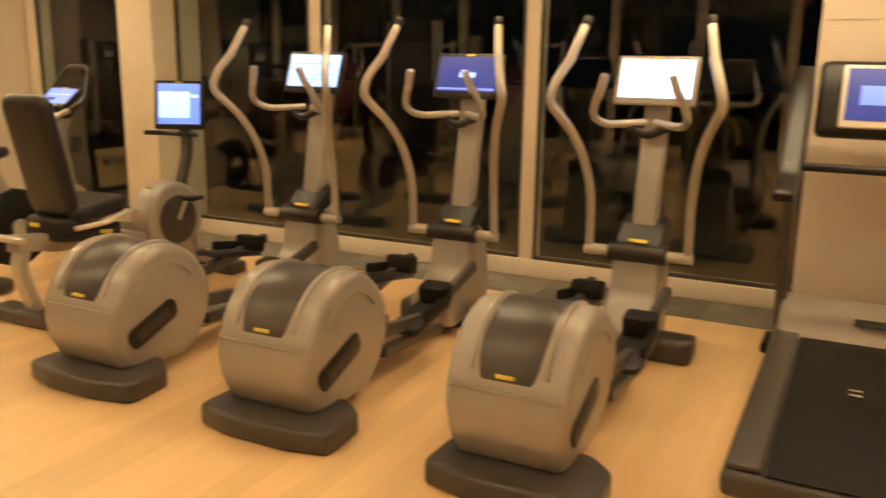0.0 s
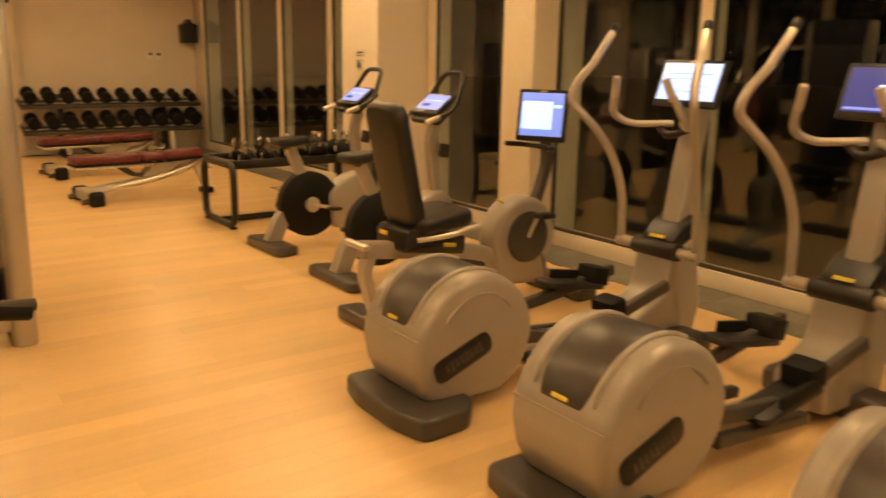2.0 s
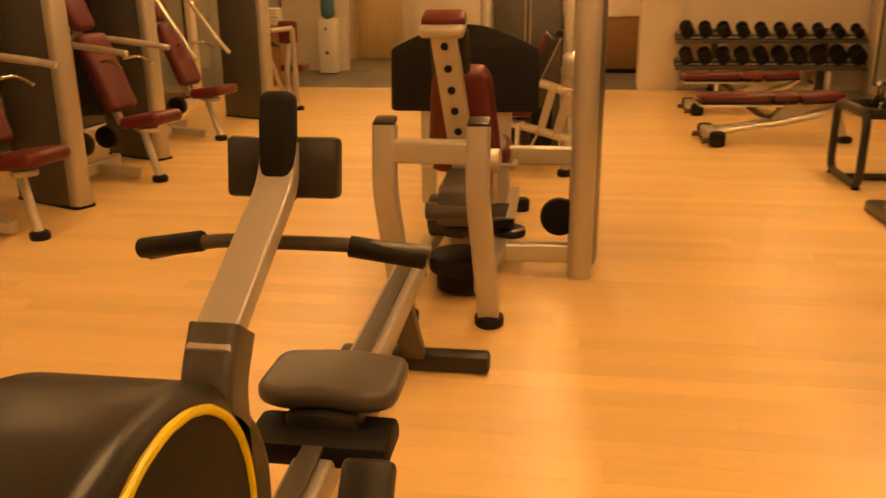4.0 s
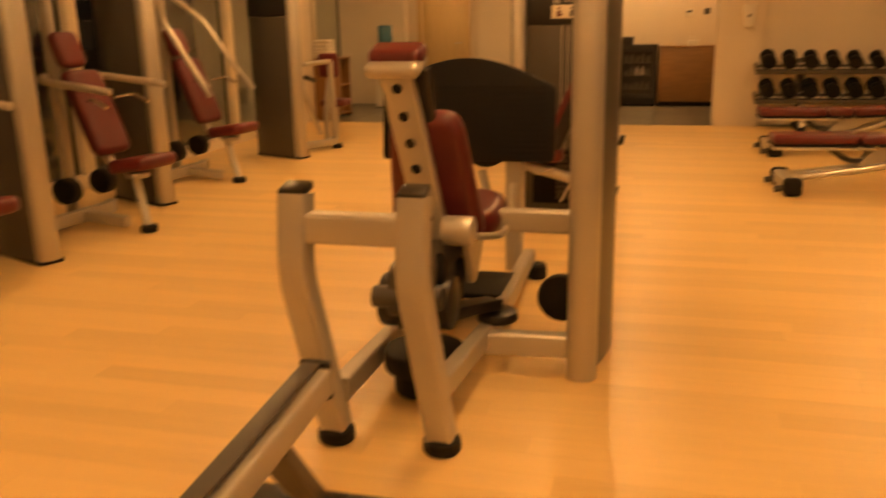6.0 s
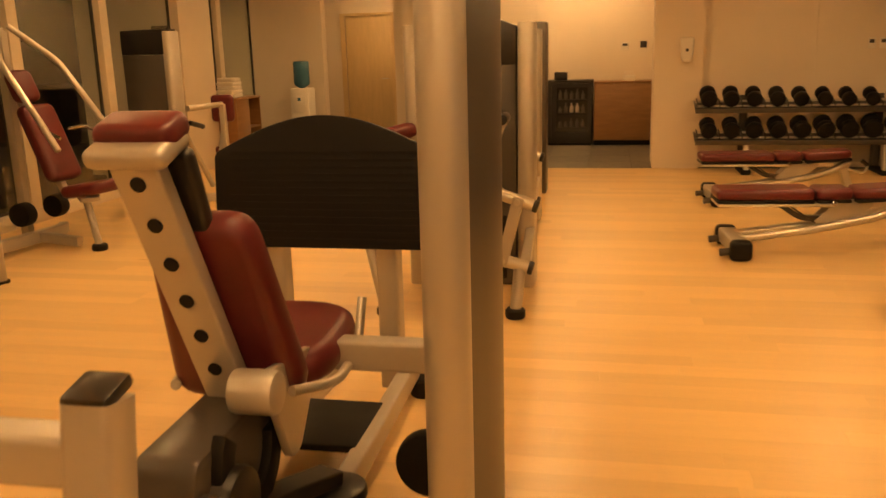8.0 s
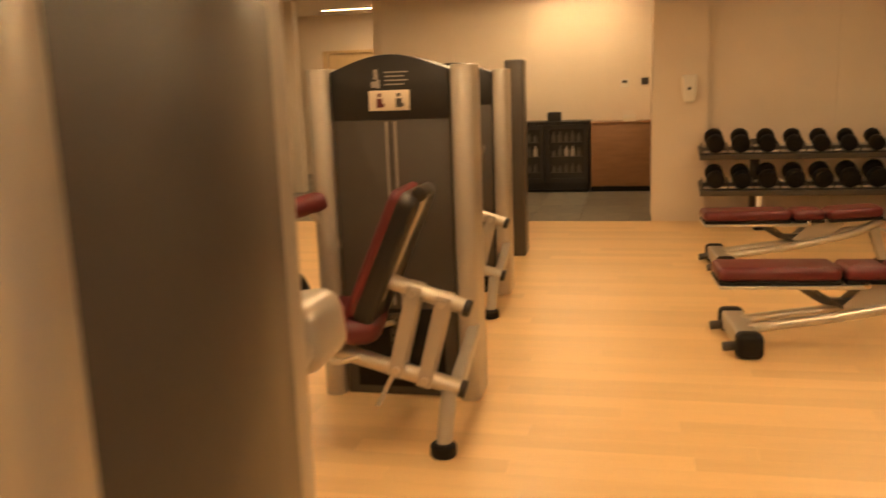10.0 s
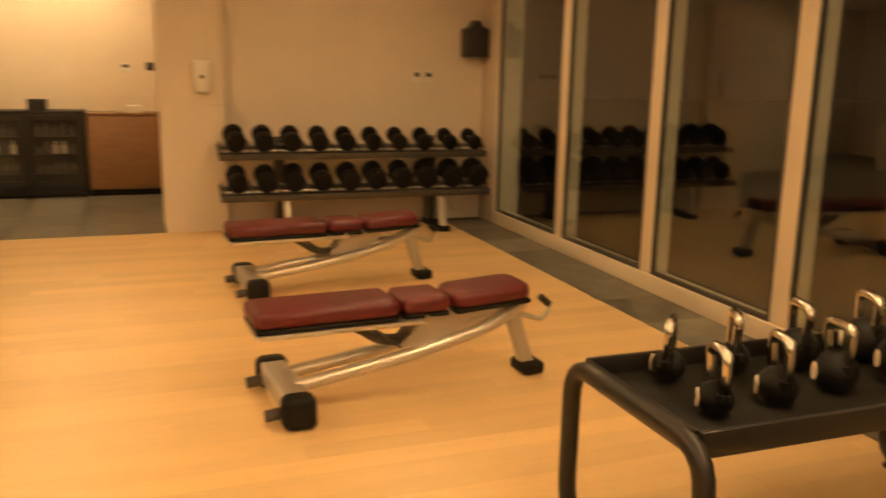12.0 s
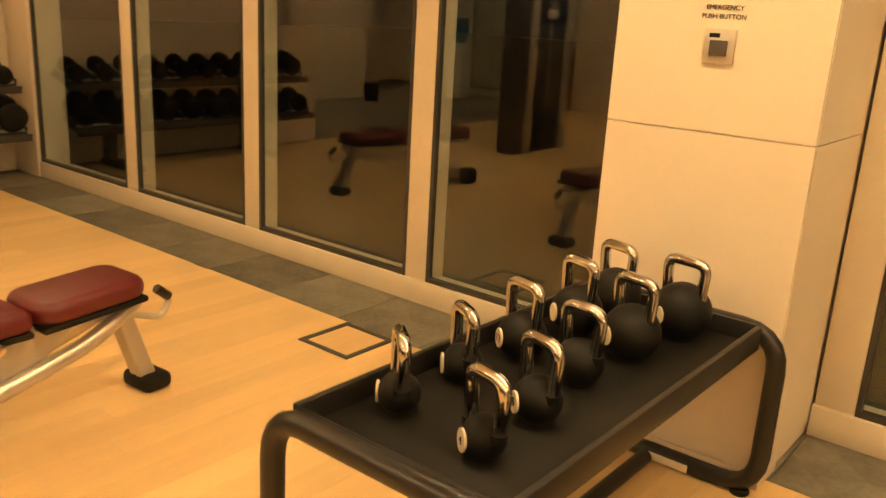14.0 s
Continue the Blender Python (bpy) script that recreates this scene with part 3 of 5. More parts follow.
def recumbent_bike(x, y):
    B = thing("recumbent_bike", "grey recumbent exercise bike with tall black seat back", "exercise bike", pose(x, y, 0))
    ft = rounded([(-0.32, -0.07), (0.32, -0.07), (0.30, 0.10), (-0.30, 0.10)], 0.04)
    part("rear_foot", prism(ft, 0, 0.085, "z", 0.02, 3), GREY, B)
    part("front_foot", box(-0.28, 0.28, 1.45, 1.62, 0, 0.085, 0.02, 3), GREY, B)
    part("rear_leg", tube([(0, 0.03, 0.07), (0, -0.06, 0.36), (0, 0.0, 0.50)], 0.04, 0.08, rect=(0.09, 0.06)), SILVER, B)
    part("rail", tube([(0, -0.08, 0.50), (0, 0.75, 0.40), (0, 1.5, 0.10)], 0.05, 0.2, rect=(0.10, 0.10)), SHELL, B)
    part("end_bar", slab(0.24, 0.05, 0.035, pose(0, -0.1, 0.53), 0.01), STEEL, B)
    part("seat_carriage", prism(rounded([(-0.02, 0.48), (0.42, 0.42), (0.44, 0.54), (0.1, 0.62), (0.0, 0.62)], 0.03), -0.17, 0.17, "x", 0.03), BLACK, B)
    part("badge", slab(0.08, 0.006, 0.025, pose(-0.05, -0.03, 0.575, -10), 0.002), YELLOW, B)
    part("badge", slab(0.006, 0.09, 0.025, pose(0.173, 0.3, 0.50, -8), 0.002), YELLOW, B)
    part("seat", cushion(0.42, 0.42, 0.10, pose(0, 0.27, 0.64, 6), 0.35, 0.10), BLACK, B, "padded black seat")
    part("backrest", pad(0.36, 0.10, 0.74, pose(0, 0.02, 0.98, 12), 0.42, 0.10), BLACK, B, "tall padded black backrest")
    for s in (-1, 1):
        part("seat_handle", tube([(s * 0.2, 0.05, 0.56), (s * 0.27, 0.22, 0.58), (s * 0.27, 0.45, 0.62)], 0.016, 0.07), STEEL, B)
    for o in B.children:
        if o.name.split(".")[0] in ("seat", "backrest", "seat_carriage", "seat_handle", "badge"):
            o.data.transform(Matrix.Translation((0, 0.14, 0)))
    body = [(0.95, 0.15)] + arc(1.12, 0.46, 0.26, 200, -40, 18) + [(1.35, 0.12)]
    part("drive_housing", prism(rounded(body, 0.03, 2), -0.10, 0.10, "x", 0.04, 3), SHELL, B)
    for s in (-1, 1):
        part("disc_cover", rod((s * 0.10, 1.12, 0.46), (s * 0.118, 1.12, 0.46), 0.17, 28, 0.008), GREY, B)
        cr = part("crank", tube([(s * 0.11, 1.12, 0.46), (s * 0.15, 1.12 + 0.05 * s, 0.46 + 0.15 * s)], 0.016, rect=(0.03, 0.025)), STEEL, B)
        part("pedal", slab(0.10, 0.12, 0.03, pose(s * 0.2, 1.12 + 0.05 * s, 0.46 + 0.15 * s), 0.008), BLACK, cr)
    part("badge", slab(0.05, 0.05, 0.006, pose(0, 0.97, 0.69, -35), 0.002), YELLOW, B)
    part("mast", tube([(0, 1.25, 0.62), (0, 1.36, 0.92), (0, 1.34, 1.08)], 0.035, 0.1, rect=(0.07, 0.06), up=(0, 1, 0)), GREY, B)
    screen(B, 0.34, 0.34, pose(0, 1.30, 1.23, -10, 0, 28), SCREEN_BLUE, BLACK, ((-0.03, 0.0, 0.21, 0.18, SCREEN_LIGHT), (0.11, 0.06, 0.05, 0.02, SCREEN_LIGHT)))
    part("handlebar", tube([(-0.2, 1.16, 1.04), (-0.16, 1.29, 1.03), (0.16, 1.29, 1.03), (0.2, 1.16, 1.04)], 0.017, 0.05), BLACK, B)
    return B


recumbent_bike(-4.22, 3.15)


# ---- treadmill ----
def treadmill(x, y):
    T = thing("treadmill", "grey treadmill with wide black belt and lit console", "treadmill", pose(x, y, 0))
    part("deck", box(-0.42, 0.42, 0, 2.05, 0.07, 0.17, 0.03, 3), GREY, T)
    part("belt", box(-0.27, 0.27, 0.02, 2.0, 0.172, 0.178, 0.002), RUBBER, T, "black rubber running belt")
    for s in (-1, 1):
        part("foot_rail", box(s * 0.345 - 0.06, s * 0.345 + 0.06, 0.03, 2.0, 0.17, 0.195, 0.01), GREY, T)
        part("deck_foot", box(s * 0.3 - 0.05, s * 0.3 + 0.05, 0.1, 0.22, 0, 0.07, 0.01), RUBBER, T)
        part("front_stay", box(s * 0.42 - 0.06, s * 0.42 + 0.06, 1.88, 2.15, 0.0, 0.06, 0.015), RUBBER, T)
        part("upright", tube([(s * 0.40, 2.02, 0.10), (s * 0.42, 1.98, 0.95), (s * 0.38, 1.90, 1.25)], 0.03, 0.2, rect=(0.06, 0.09), up=(0, 1, 0)), GREY, T)
        side = rounded([(1.25, 0.99), (1.42, 1.06), (1.60, 1.26), (1.80, 1.48), (1.95, 1.58), (2.02, 1.50), (1.98, 1.22), (1.72, 1.03), (1.45, 0.94), (1.28, 0.94)], 0.05)
        part("arm_shell", prism(side, s * 0.40 - 0.05, s * 0.40 + 0.05, "x", 0.02), BLACK, T)
        part("stop_button", rod((s * 0.40 - 0.02, 1.5, 1.09), (s * 0.40 - 0.02, 1.49, 1.12), 0.03, 14, 0.006), YELLOW, T)
        part("belt_mark", slab(0.05, 0.012, 0.002, pose(0, 1.0 + 0.03 * s, 0.1795), 0.0004), PAPER, T)
    part("motor_hood", prism(rounded([(1.70, 0.15), (2.2, 0.06), (2.24, 0.2), (2.05, 0.33), (1.80, 0.30)], 0.05), -0.40, 0.40, "x", 0.05, 3), SHELL, T)
    part("hood_badge", slab(0.26, 0.004, 0.05, pose(0.1, 1.76, 0.285, 118), 0.002), BLACK, T)
    part("cross_bar", tube([(-0.36, 1.62, 1.08), (0.36, 1.62, 1.08)], 0.022), BLACK, T)
    part("console_body", slab(0.66, 0.10, 0.40, pose(0, 1.90, 1.40, -22), 0.04, 3), BLACK, T)
    screen(T, 0.48, 0.33, pose(0.02, 1.835, 1.42, -22), SCREEN_NAVY, WHITE, ((0.0, 0.0, 0.3, 0.1, SCREEN_BLUE),))
    return T


treadmill(0.17, 2.85)


# ---- rowing machine ----
def rowing_machine():
    R = thing("rowing_machine", "black and grey rowing machine with yellow ring on its flywheel", "rowing machine", pose(-1.2, 0.70, 0))
    # x runs from the flywheel back to the tail
    prof = [(0.12, 0.10), (-0.62, 0.10), (-0.74, 0.36)] + arc(-0.32, 0.55, 0.44, 165, 15, 14, 0.40) + [(0.12, 0.50)]
    body = rounded(prof, 0.05, 2)
    part("flywheel_housing", turned(prism(body, -0.27, 0.075, "y", 0.045, 3), pose(0, 0, 0.05)), BLACK, R, "smooth black flywheel housing")
    for s in (1, -1):
        part("yellow_ring", tube([(-0.34 + 0.27 * math.cos(radians(a)), 0.08 if s > 0 else -0.275, 0.70 + 0.27 * math.sin(radians(a))) for a in range(0, 360, 15)], 0.008, 0.02, 8, closed=True), YELLOW, R, "bright yellow ring")
        part("side_disc", rod((-0.34, 0.07 if s > 0 else -0.265, 0.70), (-0.34, 0.079 if s > 0 else -0.274, 0.70), 0.262, 40), RUBBER, R)
    part("front_foot", box(-0.45, -0.30, -0.30, 0.30, 0, 0.11, 0.02), BLACK, R)
    part("mast_base", tube([(-0.62, 0, 0.40), (-0.60, 0, 0.90), (-0.66, 0, 0.985)], 0.05, 0.06, rect=(0.095, 0.09), up=(0, 1, 0)), GREY, R)
    part("mast", tube([(-0.60, 0, 0.96), (-0.98, 0, 1.16), (-1.02, 0, 1.24)], 0.05, 0.08, rect=(0.04, 0.078), up=(0, 1, 0)), SHELL, R)
    part("console_back", slab(0.05, 0.235, 0.125, pose(-1.03, 0, 1.19, 0, -10), 0.012), BLACK, R)
    part("console_spine", slab(0.05, 0.075, 0.225, pose(-1.0, 0, 1.235, 0, -10), 0.02, 3), RUBBER, R)
    part("pull_handle", tube([(-1.05, -0.30, 0.985), (-1.02, -0.13, 1.03), (-1.02, 0.15, 1.03), (-1.05, 0.33, 1.01)], 0.016, 0.05), GREY, R)
    for s in (-1, 1):
        part("handle_grip", rod((-1.024, s * 0.16, 1.026), (-1.05, s * 0.32, 0.995), 0.023, 14, 0.005), RUBBER, R)
        fp = part("footplate", slab(0.06, 0.13, 0.30, pose(-1.0, s * 0.17, 0.36, 0, -40), 0.02), BLACK, R)
        part("foot_strap", slab(0.03, 0.14, 0.05, pose(-1.035, s * 0.17, 0.39, 0, -40), 0.012), RUBBER, fp)
    part("rail", tube([(-0.60, 0, 0.33), (-2.62, 0, 0.46)], 0.05, rect=(0.09, 0.11), up=(0, 1, 0)), SHELL, R)
    part("rail_top", tube([(-0.7, 0, 0.41), (-2.6, 0, 0.522)], 0.01, rect=(0.012, 0.055), up=(0, 1, 0)), GREY, R)
    part("tail_cap", slab(0.03, 0.10, 0.13, pose(-2.63, 0, 0.46, 0, 3), 0.01), BLACK, R)
    part("tail_leg", tube([(-2.30, 0, 0.40), (-2.58, 0, 0.05)], 0.05, rect=(0.05, 0.10), up=(0, 1, 0)), GREY, R)
    part("tail_foot", box(-2.64, -2.54, -0.32, 0.32, 0, 0.08, 0.02), BLACK, R)
    for o in R.children:
        if o.name.split(".")[0] in ("mast", "mast_base", "console_back", "console_spine"):
            o.data.transform(Matrix.Translation((0, 0.03, 0)))
    part("seat_carriage", box(-1.52, -1.26, -0.10, 0.10, 0.36, 0.49, 0.02), BLACK, R)
    part("wheel_guard", box(-1.36, -1.18, -0.19, 0.19, 0.38, 0.45, 0.02), RUBBER, R)
    st = rounded([(-0.13, -0.19), (0.10, -0.19), (0.14, -0.10), (0.11, 0.0), (0.14, 0.10), (0.10, 0.19), (-0.13, 0.19), (-0.16, 0)], 0.05, 4)
    part("seat", turned(prism(st, -0.03, 0.03, "z", 0.024, 4), pose(-1.40, 0, 0.52)), GREY, R, "moulded grey seat")
    return R


rowing_machine()


# ---- weight towers ----
def tower_outline(w, h, rise):
    return [(-w / 2, 0.0), (w / 2, 0.0), (w / 2, h)] + [(w / 2 - w * i / 12, h + rise * math.sin(math.pi * i / 12)) for i in range(1, 12)] + [(-w / 2, h)]


def weight_tower(T, cx, cy, turn, w=0.74, depth=0.28, h=1.72, sign=True):
    """A shrouded weight stack with two silver side columns; its front looks along local -y before the turn."""
    m = pose(cx, cy, 0, 0, 0, turn)
    part("shroud", turned(prism(tower_outline(w - 0.13, h - 0.02, 0.075), -0.085, 0.085, "y", 0.012), m), SHROUD, T, "bronze weight-stack shroud")
    cap = [(-(w - 0.13) / 2, h - 0.26), ((w - 0.13) / 2, h - 0.26)] + [((w - 0.13) / 2 - (w - 0.13) * i / 12, h - 0.02 + 0.08 * math.sin(math.pi * i / 12)) for i in range(0, 13)]
    part("head_panel", turned(prism(cap, -0.092, 0.092, "y", 0.004), m), BLACK, T, "dark head panel")
    for s in (-1, 1):
        o = rounded([(s * (w / 2) - 0.055, -depth / 2), (s * (w / 2) + 0.055, -depth / 2), (s * (w / 2) + 0.055, depth / 2), (s * (w / 2) - 0.055, depth / 2)], 0.05, 5)
        part("side_column", turned(prism(o, 0, h, "z", 0.008), m), SILVER, T, "champagne side column")
    for s in (-1, 1):
        part("slot_edge", turned(box(s * 0.022 - 0.006, s * 0.022 + 0.006, -0.094, -0.085, 0.5, h - 0.27), m), SHELL, T)
    part("slot", turned(box(-0.016, 0.016, -0.089, -0.086, 0.5, h - 0.27), m), GREY, T)
    part("stack_window", turned(box(-0.24, 0.24, -0.095, -0.086, 0.05, 0.48, 0.004), m), RUBBER, T)
    for i in range(9):
        part("weight_plate", turned(box(-0.05, 0.05, -0.105, -0.095, 0.09 + i * 0.042, 0.122 + i * 0.042, 0.003), m), GREY, T)
    if sign:
        pl = part("instruction_sign", turned(box(-0.105, 0.105, -0.0965, -0.092, h - 0.215, h - 0.115, 0.001), m), PAPER, T, "white card with two exercise drawings")
        for s in (-1, 1):
            part("drawing", turned(join(box(s * 0.05 - 0.014, s * 0.05 + 0.016, -0.098, -0.0966, h - 0.20, h - 0.155), box(s * 0.05 - 0.002, s * 0.05 + 0.026, -0.098, -0.0966, h - 0.195, h - 0.18), box(s * 0.05 - 0.008, s * 0.05 + 0.010, -0.098, -0.0966, h - 0.147, h - 0.13)), m), RED if s < 0 else GREY, pl)
        for i in range(4):
            part("caption_bar", turned(box(-0.02, 0.10 - 0.02 * (i % 2), -0.094, -0.0925, h - 0.03 - 0.02 * i, h - 0.024 - 0.02 * i), m), SHELL, T)
        part("caption_icon", turned(join(box(-0.075, -0.055, -0.094, -0.0925, h - 0.06, h - 0.012), box(-0.09, -0.06, -0.094, -0.0925, h - 0.10, h - 0.07), box(-0.06, -0.045, -0.094, -0.0925, h - 0.105, h - 0.06)), m), SHELL, T)


def foot_cap(p, r=0.055, h=0.05):
    return turned(lathe([(r * 0.9, 0), (r, 0.01), (r, h - 0.012), (r * 0.8, h)], 16), pose(*p))


def leg_curl(x, y):
    """Seat machine east of its tower: padded seat, tilted back pad and a linkage of two flat bars."""
    T = thing("leg_extension_machine", "champagne leg extension machine with red pads and shrouded stack", "weight machine", pose(x, y, 0), "leg machines")
    weight_tower(T, -0.12, 0, 90)
    part("lower_tube", tube([(0.56, -0.20, 0.46), (0.58, 0.44, 0.29)], 0.038), STEEL, T)
    part("upper_tube", tube([(0.56, 0.08, 0.79), (0.58, 0.47, 0.665)], 0.036), STEEL, T)
    part("end_cap", rod((0.58, 0.47, 0.665), (0.581, 0.50, 0.655), 0.039, 16, 0.006), BLACK, T)
    part("end_cap", rod((0.58, 0.44, 0.29), (0.581, 0.47, 0.282), 0.041, 16, 0.006), BLACK, T)
    for y, z in ((0.25, 0.735), (0.38, 0.69)):
        low = z - 0.355
        for x in (0.535, 0.625):
            part("link_bar", tube([(x, y + 0.01, z + 0.03), (x, y - 0.10, low - 0.03)], 0.02, rect=(0.014, 0.066), up=(0, 1, 0)), SILVER, T)
        part("link_bolt", rod((0.63, y, z), (0.645, y, z), 0.018, 12), STEEL, T)
        part("link_bolt", rod((0.63, y - 0.09, low), (0.645, y - 0.09, low), 0.018, 12), STEEL, T)
    part("link_rod", tube([(0.57, 0.14, 0.36), (0.60, 0.06, 0.20)], 0.02, rect=(0.02, 0.05), up=(1, 0, 0)), SILVER, T)
    part("leg", tube([(0.59, 0.39, 0.28), (0.655, 0.37, 0.03)], 0.036), SILVER, T)
    part("leg_foot", foot_cap((0.66, 0.37, 0.0), 0.06, 0.06), RUBBER, T)
    part("brace", tube([(0.58, 0.42, 0.29), (-0.02, 0.40, 0.38)], 0.03, rect=(0.06, 0.07)), SILVER, T)
    part("leg", tube([(0.52, -0.55, 0.40), (0.68, -0.42, 0.03)], 0.035), SILVER, T)
    part("leg_foot", foot_cap((0.685, -0.42, 0.0)), RUBBER, T)
    part("seat", cushion(0.50, 0.70, 0.11, pose(0.47, -0.29, 0.57, -5, 0, 10), 0.4, 0.13), RED, T, "red vinyl seat pad")
    bk = part("back_pad", pad(0.36, 0.10, 0.64, pose(0.46, 0.125, 0.87, -24), 0.3, 0.05), BLACK, T, "back pad with red front and black rear")
    part("pad_cover", pad(0.355, 0.06, 0.635, pose(0.46, 0.075, 0.895, -24), 0.45, 0.05), RED, bk, "red vinyl cover")
    part("pad_bar", tube([(0.56, 0.05, 0.62), (0.56, 0.31, 1.165)], 0.02, rect=(0.055, 0.03), up=(0, 1, 0)), SILVER, T)
    part("pad_cap", rod((0.42, 0.29, 1.165), (0.60, 0.29, 1.165), 0.034, 14, 0.008), BLACK, T)
    part("swing_arm", tube([(0.42, -0.46, 0.52), (0.38, -0.60, 0.72), (0.36, -0.57, 0.95)], 0.03, 0.08), STEEL, T)
    part("thigh_roll", rod((0.10, -0.62, 1.0), (-0.02, -0.36, 1.06), 0.055, 18, 0.02), RED, T, "red vinyl thigh roll")
    part("roll_bar", tube([(-0.06, -0.3, 0.8), (0.04, -0.45, 1.03)], 0.018), STEEL, T)
    part("shin_roll", rod((0.2, -0.56, 0.97), (0.52, -0.56, 0.97), 0.065, 20, 0.02), BLACK, T)
    part("cam_wheel", rod((0.20, -0.58, 0.58), (0.25, -0.58, 0.58), 0.20, 32, 0.01), RUBBER, T)
    part("cam_bar", tube([(0.0, -0.40, 0.56), (0.26, -0.52, 0.58)], 0.03), STEEL, T)
    for s in (-1, 1):
        part("seat_handle", tube([(0.42 + s * 0.22, -0.2, 0.48), (0.42 + s * 0.27, -0.10, 0.42), (0.42 + s * 0.27, 0.02, 0.46)], 0.014, 0.04), STEEL, T)
    return T


first_curl = leg_curl(-8.30, 0.93)
copy_thing(first_curl, pose(-10.52, 0.79, 0))
third = thing("weight_tower", "champagne weight tower with dark shroud beside the leg machines", "weight machine", pose(-11.95, 0.71, 0))
weight_tower(third, -0.10, -0.15, 90, h=1.74)
part("side_panel", box(-0.26, 0.0, 0.285, 0.455, 0.0, 1.82, 0.02, 3), SHROUD, third)


def leg_press():
    T = thing("leg_press_machine", "champagne leg press with red seat and black footplate", "weight machine", pose(0, 0, 0))
    # tower, standing along x
    part("front_column", prism(rounded([(-5.115, 1.335), (-4.985, 1.335), (-4.985, 1.465), (-5.115, 1.465)], 0.06, 6), 0, 2.05, "z", 0.006), SILVER, T)
    part("rear_column", prism(rounded([(-5.80, 1.335), (-5.68, 1.335), (-5.68, 1.46), (-5.80, 1.46)], 0.05, 6), 0, 2.05, "z", 0.006), SILVER, T)
    bow = [(-5.70, 1.34), (-5.10, 1.34), (-5.09, 1.455)] + [(-5.10 - 0.60 * i / 10, 1.455 + 0.05 * math.sin(math.pi * i / 10)) for i in range(1, 10)] + [(-5.71, 1.455)]
    part("shroud", prism(bow, 0.02, 1.78, "z", 0.008), SHROUD, T, "bowed bronze shroud")
    part("head_panel", prism([(u, v + (0.004 if v > 1.4 else -0.004)) for u, v in bow], 1.785, 2.06, "z", 0.008), BLACK, T)
    part("head_bolt", rod((-5.25, 1.48, 1.85), (-5.25, 1.515, 1.85), 0.012, 10), RUBBER, T)
    part("stack_arm", tube([(-5.80, 1.40, 1.04), (-6.02, 1.36, 1.05)], 0.03), SILVER, T)
    part("arm_housing", slab(0.24, 0.15, 0.17, pose(-6.05, 1.34, 1.06, 8), 0.05, 4), SILVER, T)
    # U frame at the back
    for y in (0.56, 0.97):
        part("rear_post", tube([(-4.16, y - 0.04, 0.97), (-4.12, y - 0.04, 0.70), (-4.30, y, 0.03)], 0.05, 0.08, rect=(0.10, 0.10), up=(0, 1, 0)), SILVER, T)
        part("post_cap", slab(0.095, 0.095, 0.03, pose(-4.16, y - 0.04, 0.985, 0, 12), 0.01), BLACK, T)
        part("post_foot", foot_cap((-4.29, y, 0.0), 0.07, 0.06), RUBBER, T)
    part("cross_tube", tube([(-4.15, 0.55, 0.86), (-4.15, 0.90, 0.86)], 0.05, rect=(0.09, 0.10)), SILVER, T)
    # floor frame
    part("floor_rail", tube([(-4.30, 0.93, 0.20), (-5.30, 0.97, 0.13), (-6.45, 0.95, 0.13)], 0.04, 0.1, rect=(0.07, 0.09)), SILVER, T)
    part("floor_rail", tube([(-4.30, 0.58, 0.20), (-5.30, 0.55, 0.13), (-6.45, 0.6, 0.13)], 0.04, 0.1, rect=(0.07, 0.09)), SILVER, T)
    part("tower_tube", tube([(-5.05, 0.95, 0.13), (-5.08, 1.36, 0.13)], 0.04, rect=(0.08, 0.10)), SILVER, T)
    part("tower_tube", tube([(-5.35, 0.9, 0.62), (-5.35, 1.36, 0.62)], 0.04, rect=(0.08, 0.10)), SILVER, T)
    part("pulley_cover", rod((-5.20, 1.0, 0.18), (-5.20, 1.0, 0.23), 0.095, 24, 0.015), BLACK, T)
    part("pulley", rod((-5.28, 1.28, 0.27), (-5.34, 1.28, 0.27), 0.11, 26, 0.012), RUBBER, T)
    part("counterweight", rod((-4.75, 0.78, 0.12), (-4.75, 0.78, 0.21), 0.17, 26, 0.015), RUBBER, T)
    part("carriage_arm", tube([(-4.6, 0.76, 0.36), (-5.0, 0.9, 0.30), (-5.2, 0.98, 0.26)], 0.03, 0.08, rect=(0.10, 0.05)), BLACK, T)
    part("carriage_hub", rod((-4.72, 0.62, 0.42), (-4.72, 0.92, 0.42), 0.11, 24, 0.015), BLACK, T)
    part("carriage", prism(rounded([(-4.55, 0.40), (-5.25, 0.38), (-5.40, 0.56), (-5.2, 0.62), (-4.6, 0.60)], 0.04), 0.68, 0.86, "y", 0.02), GREY, T)
    part("knob_housing", rod((-4.87, 0.84, 0.68), (-4.87, 0.97, 0.68), 0.062, 22, 0.012), SILVER, T)
    part("pivot_gusset", prism(rounded([(-4.86, 0.73), (-5.30, 0.67), (-5.24, 0.56), (-5.10, 0.40), (-5.03, 0.40), (-4.94, 0.60)], 0.03), 0.90, 0.93, "y", 0.006), SILVER, T)
    part("cam", prism(arc(-4.86, 0.50, 0.20, 175, 400, 18) + arc(-4.86, 0.50, 0.12, 400, 175, 18), 0.85, 0.89, "y", 0.008), RUBBER, T, "black curved cable cam")
    part("cable_guard", rod((-4.60, 0.62, 0.47), (-4.60, 0.90, 0.47), 0.045, 18, 0.008), GREY, T)
    part("floor_plate", rod((-4.75, 0.78, 0.02), (-4.75, 0.78, 0.12), 0.13, 24, 0.01), RUBBER, T)
